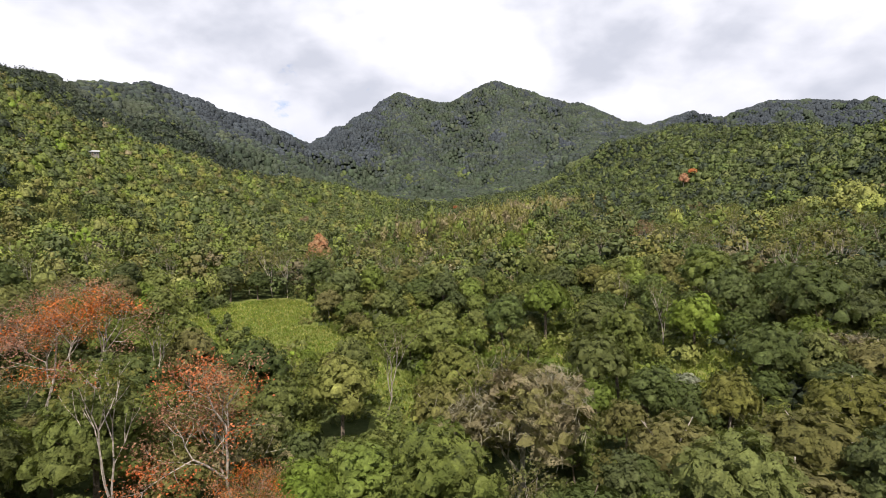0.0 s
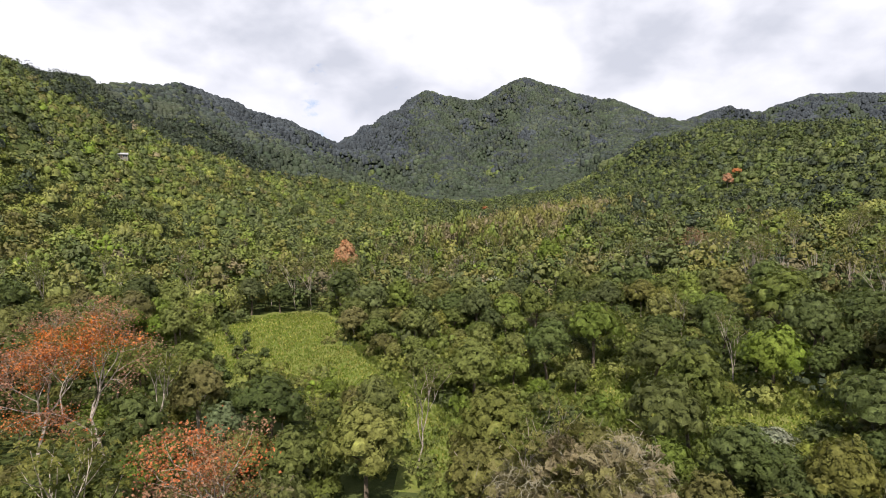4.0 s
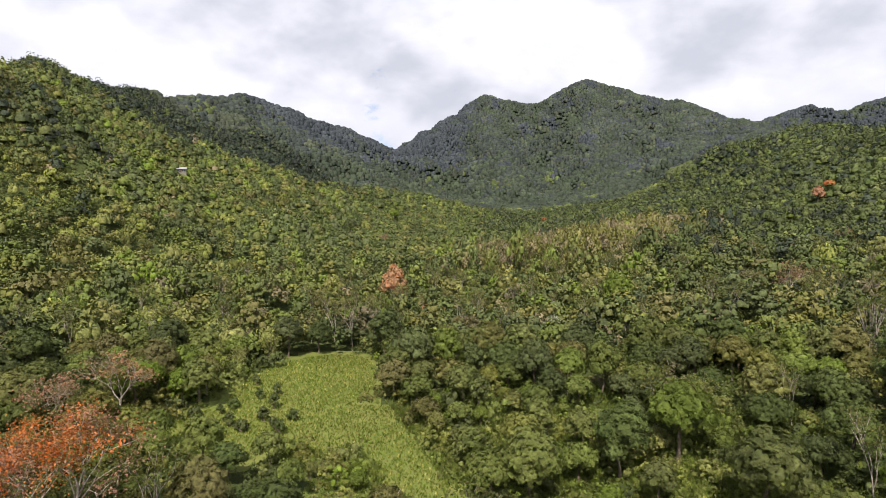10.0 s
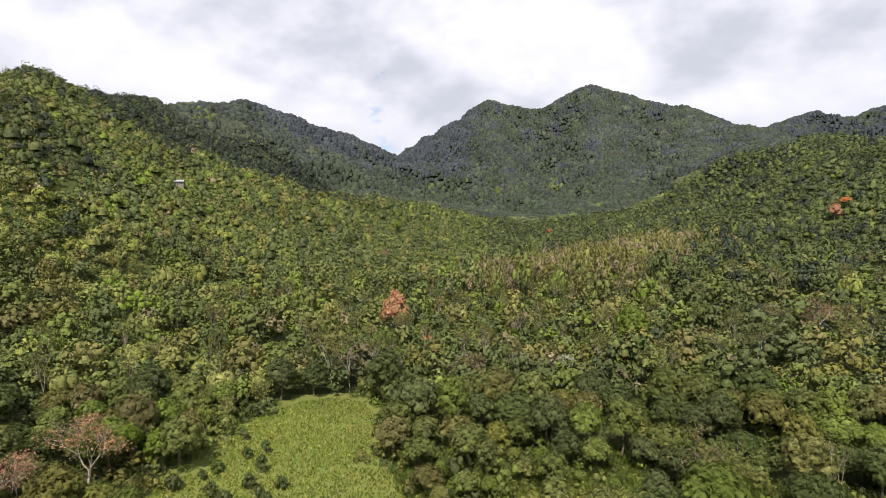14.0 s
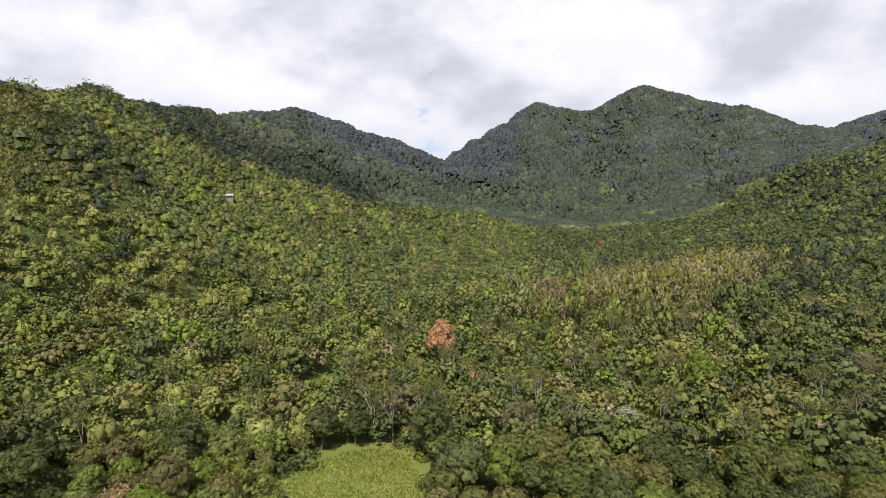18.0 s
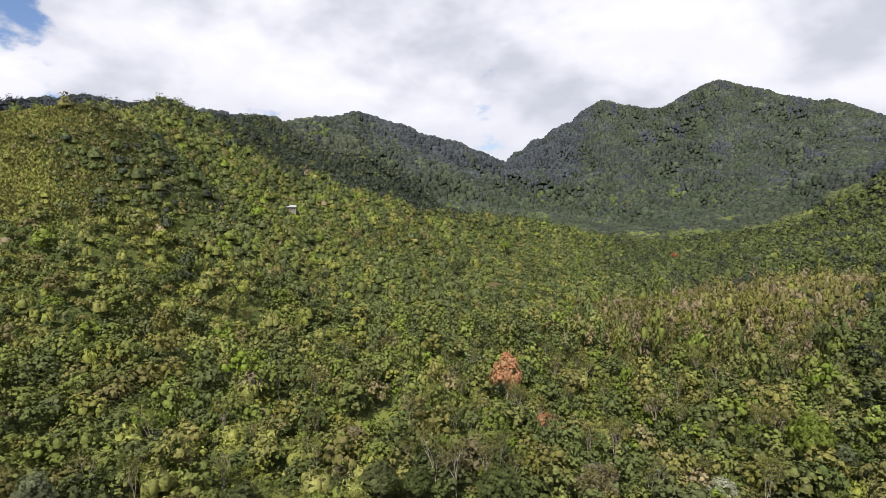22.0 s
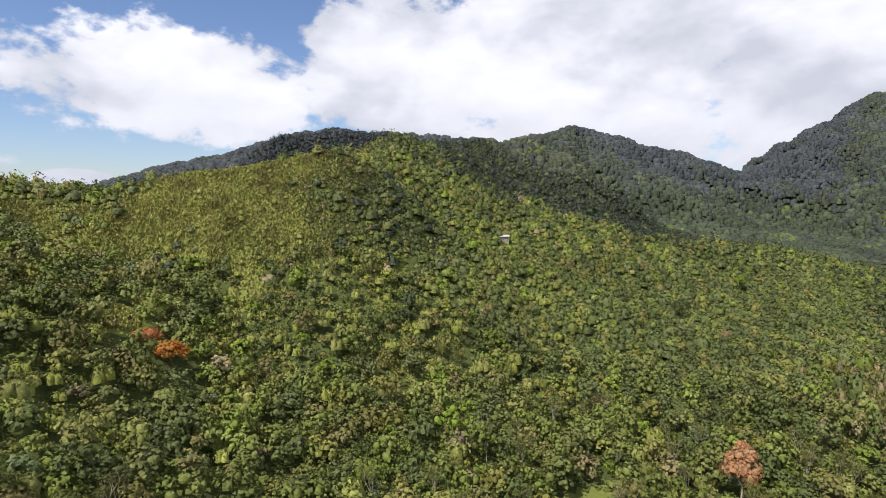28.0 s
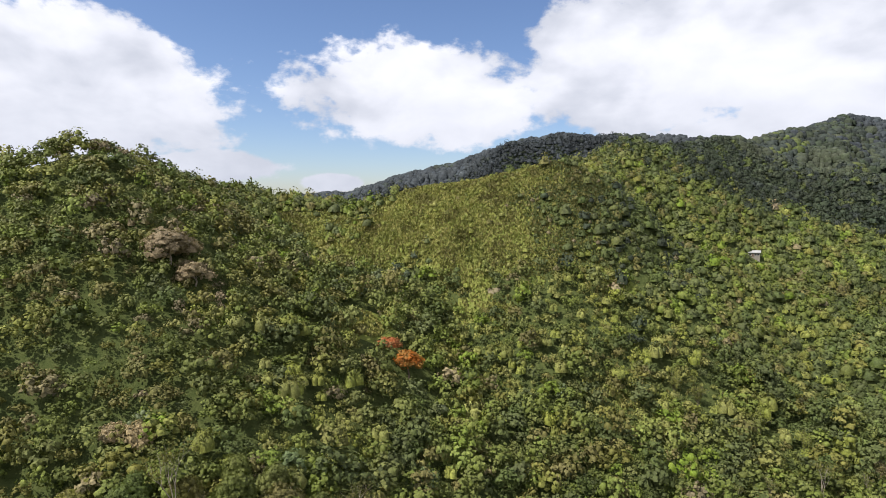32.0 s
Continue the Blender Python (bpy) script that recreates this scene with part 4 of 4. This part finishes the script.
SHRUBS = [(-53, 147), (-60, 152), (-56, 143), (-71, 165), (-61, 139), (-65, 141), (-73, 141), (-59, 145), (-53, 140), (-64, 134), (-66, 157), (-63, 160),
          (-69, 150), (-70, 146), (-50, 133), (-67, 131), (-250, 150), (-254, 154), (-247, 155)]
for i, (x, y) in enumerate(SHRUBS):
    set_tree("shrub", x, y, R0.uniform(0.7, 1.25), None, i % 2, R0, stretch=R0.uniform(0.9, 1.3))

KIND_OF = {"mid": "mid_tree", "dark": "dark_tree", "olive": "olive_tree", "yellow": "yellow_tree", "bright": "bright_tree", "silver": "silver_tree", "dry": "dry_tree",
           "bamboo": "bamboo_clump", "shaded_deep": "dark_tree", "rust": "rust_tree", "coral": "coral_tree", "cream": "cream_tree", "misty": "dark_tree", "haze_lit": "mid_tree", "haze_blue": "silver_tree"}


def near_trees(lo, hi, step):
    x, y, z = scatter(lo, hi, step, R0, gap=4.0)
    k = clear_of_marked(x, y, 0.85)
    x, y = x[k], y[k]
    sp, size = species_at(x, y, R0)
    for px, py, s, zs in zip(x, y, sp, size):
        kind = KIND_OF[SPECIES[s]]
        if kind in ("mid_tree", "olive_tree") and R0.random() < 0.10:
            kind = "thin_tree"
        set_tree(kind, px, py, float(zs * np.clip(np.exp(R0.normal(-0.08, 0.24)), 0.5, 1.5)), stretch=float(R0.uniform(0.8, 1.1)))


near_trees(14, 156, 7.2)
x, y, z = scatter(158, 290, 17, R0, gap=5.0)
k = clear_of_marked(x, y, 1.0) & (x > -140)
for px, py in zip(x[k], y[k]):
    set_tree("thin_tree" if R0.random() < 0.93 else "bare_tree", px, py, float(R0.uniform(0.6, 0.95)))
low_t = [crown(400 + i, 4, 14, 0.34, "shrub", 0.36, 4) for i in range(8)]
forest("undergrowth", "low green undergrowth between the trees", 12, 165, 4.2, low_t, 2.6, R0, True, 0.05, True)


# ---- grass ----
def tussocks(name, label, x, y, tall, mats, pick=None):
    k = len(x)
    a = R0.uniform(0, 6.28, k)
    s = tall * R0.uniform(0.6, 1.4, k)
    z = height(x, y)
    c, d = np.cos(a), np.sin(a)
    lean = R0.normal(0, 0.35, (k, 2)) * s[:, None]
    p0 = np.stack([x - c * s * 0.35, y - d * s * 0.35, z - 0.1], 1)
    p1 = np.stack([x + c * s * 0.35, y + d * s * 0.35, z - 0.1], 1)
    p2 = np.stack([x + c * s * 0.22 + lean[:, 0], y + d * s * 0.22 + lean[:, 1], z + s], 1)
    p3 = np.stack([x - c * s * 0.3 + lean[:, 0], y - d * s * 0.3 + lean[:, 1], z + s * 0.8], 1)
    v = np.stack([p0, p1, p2, p3], 1).reshape(-1, 3)
    me = mesh_from(name, v, np.arange(len(v)).reshape(-1, 4), mats, R0.integers(0, len(mats), k) if pick is None else pick)
    tagged(new(name, me), label, "grass", kind="stuff")


GRASS = leaf("grass_blades", (0.140, 0.184, 0.030), (0.172, 0.198, 0.040), 0.35, 0.12)
STRAW = leaf("grass_straw", (0.29, 0.27, 0.085), (0.26, 0.25, 0.07), 0.3, 0.12, mass=True)
x, y = R0.uniform(-85, 58, 110000), R0.uniform(92, 200, 110000)
k = in_clearing(x, y, 1.0)
tussocks("clearing_grass", "long green grass of the clearing", x[k], y[k], 0.42, [GRASS, GRASS, GRASS, GRASS, LEAF["bright"], STRAW])
x, y = R0.uniform(-420, -180, 170000), R0.uniform(140, 330, 170000)
zn, _ = zones_at(x + R0.normal(0, 3, len(x)), y + R0.normal(0, 3, len(x)))
k = (zn == list(MIXES).index("grass")) | (zn == list(MIXES).index("shrub_and_shade")) | in_clearing(x, y, 1)
tone = np.clip(field(x, y, 34, 21) * 3.6 + field(x, y, 9, 22) * 1.8 + R0.normal(0, 0.5, len(x)) - 0.7, 0, 3).astype(int)     # bands of the ripening grass
# on the brown slope dark tufts carry the shade that lies there
tone = np.where(zn == list(MIXES).index("shrub_and_shade"), np.where(R0.random(len(x)) < 0.55, 4, 0), tone)
tussocks("hill_grass", "tall yellowish grass on the open ridge", x[k], y[k], 1.1, [MASS["olive"], MASS["yellow"], STRAW, MASS["bamboo"], MASS["dark"]], tone[k])
x, y = R0.uniform(-50, 70, 40000), R0.uniform(90, 175, 40000)
zn, _ = zones_at(x + R0.normal(0, 2, len(x)), y + R0.normal(0, 2, len(x)))
k = (zn == list(MIXES).index("thicket")) & (~in_clearing(x, y, 0.5))
tussocks("thicket_vines", "bright green vines and tall grass of the thicket", x[k], y[k], 1.1, [GRASS, LEAF["bright"], LEAF["mid"]])


# ---- hut on the slope ----
def quad_box(x0, x1, y0, y1, z0, z1):
    c = [(x0, y0, z0), (x1, y0, z0), (x1, y1, z0), (x0, y1, z0), (x0, y0, z1), (x1, y0, z1), (x1, y1, z1), (x0, y1, z1)]
    return np.array([c[i] for f in ((0, 3, 2, 1), (4, 5, 6, 7), (0, 1, 5, 4), (1, 2, 6, 5), (2, 3, 7, 6), (3, 0, 4, 7)) for i in f], float)


def plain(name, rgb, other, rough, scale):
    def build(N):
        pos = N.n("ShaderNodeNewGeometry").outputs["Position"]
        return principled(N, N.mix(N.rng(N.noise(pos, scale, 5.0, 0.65), 0.35, 0.7), rgb, other), rough, 0.3)
    return material(name, build)


WALL = plain("plaster_cream", (0.30, 0.27, 0.22), (0.20, 0.18, 0.14), 0.9, 0.8)
ROOF_WHITE = plain("roof_white_metal", (0.40, 0.40, 0.38), (0.28, 0.27, 0.25), 0.5, 0.5)
ROOF_GREY = plain("roof_grey_metal", (0.34, 0.31, 0.28), (0.22, 0.18, 0.15), 0.6, 0.6)
DARK_GLASS = plain("window_dark_glass", (0.03, 0.035, 0.04), (0.05, 0.055, 0.06), 0.15, 2.0)
WOOD = plain("door_brown_wood", (0.16, 0.10, 0.06), (0.10, 0.06, 0.04), 0.7, 1.5)


def gable(x0, x1, y0, y1, z0, z1, thick):
    """Two roof slopes along x."""
    m = (y0 + y1) / 2
    out = []
    for ya, yb in ((y0, m), (y1, m)):
        c = [(x0, ya, z0), (x1, ya, z0), (x1, yb, z1), (x0, yb, z1)]
        d = [(a, q, h + thick) for a, q, h in c]
        out.append(np.array([*c[::-1], *d, c[0], c[1], d[1], d[0], c[1], c[2], d[2], d[1], c[2], c[3], d[3], d[2], c[3], c[0], d[0], d[3]], float))
    return out


def hut(x, y, turn):
    house = tagged(new("house"), "small cream house with a white metal roof among trees", "house")
    house.matrix_basis = pose(x, y, float(height(x, y)) + 0.6, 0, 0, turn)
    wall = part("wall", quad_box(-3.4, 3.4, -3, 3, -4, 2.7), WALL, house)
    for i, slope in enumerate(gable(-3.9, 3.9, -3.6, 3.6, 2.6, 4.0, 0.12)):
        part("roof", slope, ROOF_WHITE, house, "white metal roof")
    for wx in (-2.5, 0.7, 2.3):
        w = part("window", quad_box(wx - 0.55, wx + 0.55, -3.06, -2.99, 0.9, 2.0), DARK_GLASS, house)
        part("frame", np.concatenate([quad_box(wx - 0.65, wx + 0.65, -3.10, -3.0, 2.0, 2.1), quad_box(wx - 0.65, wx + 0.65, -3.14, -3.0, 0.8, 0.9)]), ROOF_WHITE, w)
    part("door", quad_box(-1.3, -0.4, -3.06, -2.99, 0.0, 2.0), WOOD, house)
    part("annex", quad_box(-7.5, -3.42, -2.2, 2.2, -4, 2.0), WALL, house)
    for slope in gable(-7.9, -3.95, -2.9, 2.9, 1.95, 2.8, 0.1):
        part("annex_roof", slope, ROOF_GREY, house, "rusty grey metal roof")


hut(HUT[0], HUT[1], 34.7)


def bare_patch(x, y, rx, ry, turn):
    """A scar of pale earth that lies on the slope."""
    n, rings = 20, 6
    rng = np.random.default_rng(int(abs(x)))
    a = np.arange(n) * 2 * np.pi / n
    edge = 1 + 0.18 * np.sin(3 * a + 1) + rng.normal(0, 0.08, n)
    pts = []
    for r in np.linspace(0, 1, rings):
        px, py = rx * r * edge * np.cos(a), ry * r * edge * np.sin(a)
        c, s = math.cos(radians(turn)), math.sin(radians(turn))
        qx, qy = x + px * c - py * s, y + px * s + py * c
        pts.append(np.stack([qx, qy, height(qx, qy) + 0.5 * (1 - r ** 4) + rng.normal(0, 0.08, n) - 0.6 * (r == 1)], 1))
    pts = np.array(pts)
    nxt = np.roll(pts, -1, axis=1)
    v = np.stack([pts[:-1], pts[1:], nxt[1:], nxt[:-1]], 2).reshape(-1, 3)
    ob = new("bare_earth", mesh_from("bare_earth", v, np.arange(len(v)).reshape(-1, 4), [EARTH]))
    tagged(ob, "pale bare earth scar on the green slope", "bare earth", "bare earth scars")


EARTH = plain("earth_pale", (0.22, 0.185, 0.11), (0.15, 0.13, 0.07), 0.95, 0.9)
for x, y, rx, ry, turn in ((-241, 428, 4, 2.2, 60), (-272, 229, 4.0, 2.2, 50), (-266, 166, 3.5, 1.5, 20), (-236, 200, 2.2, 1.2, 0)):
    bare_patch(x, y, rx, ry, turn)
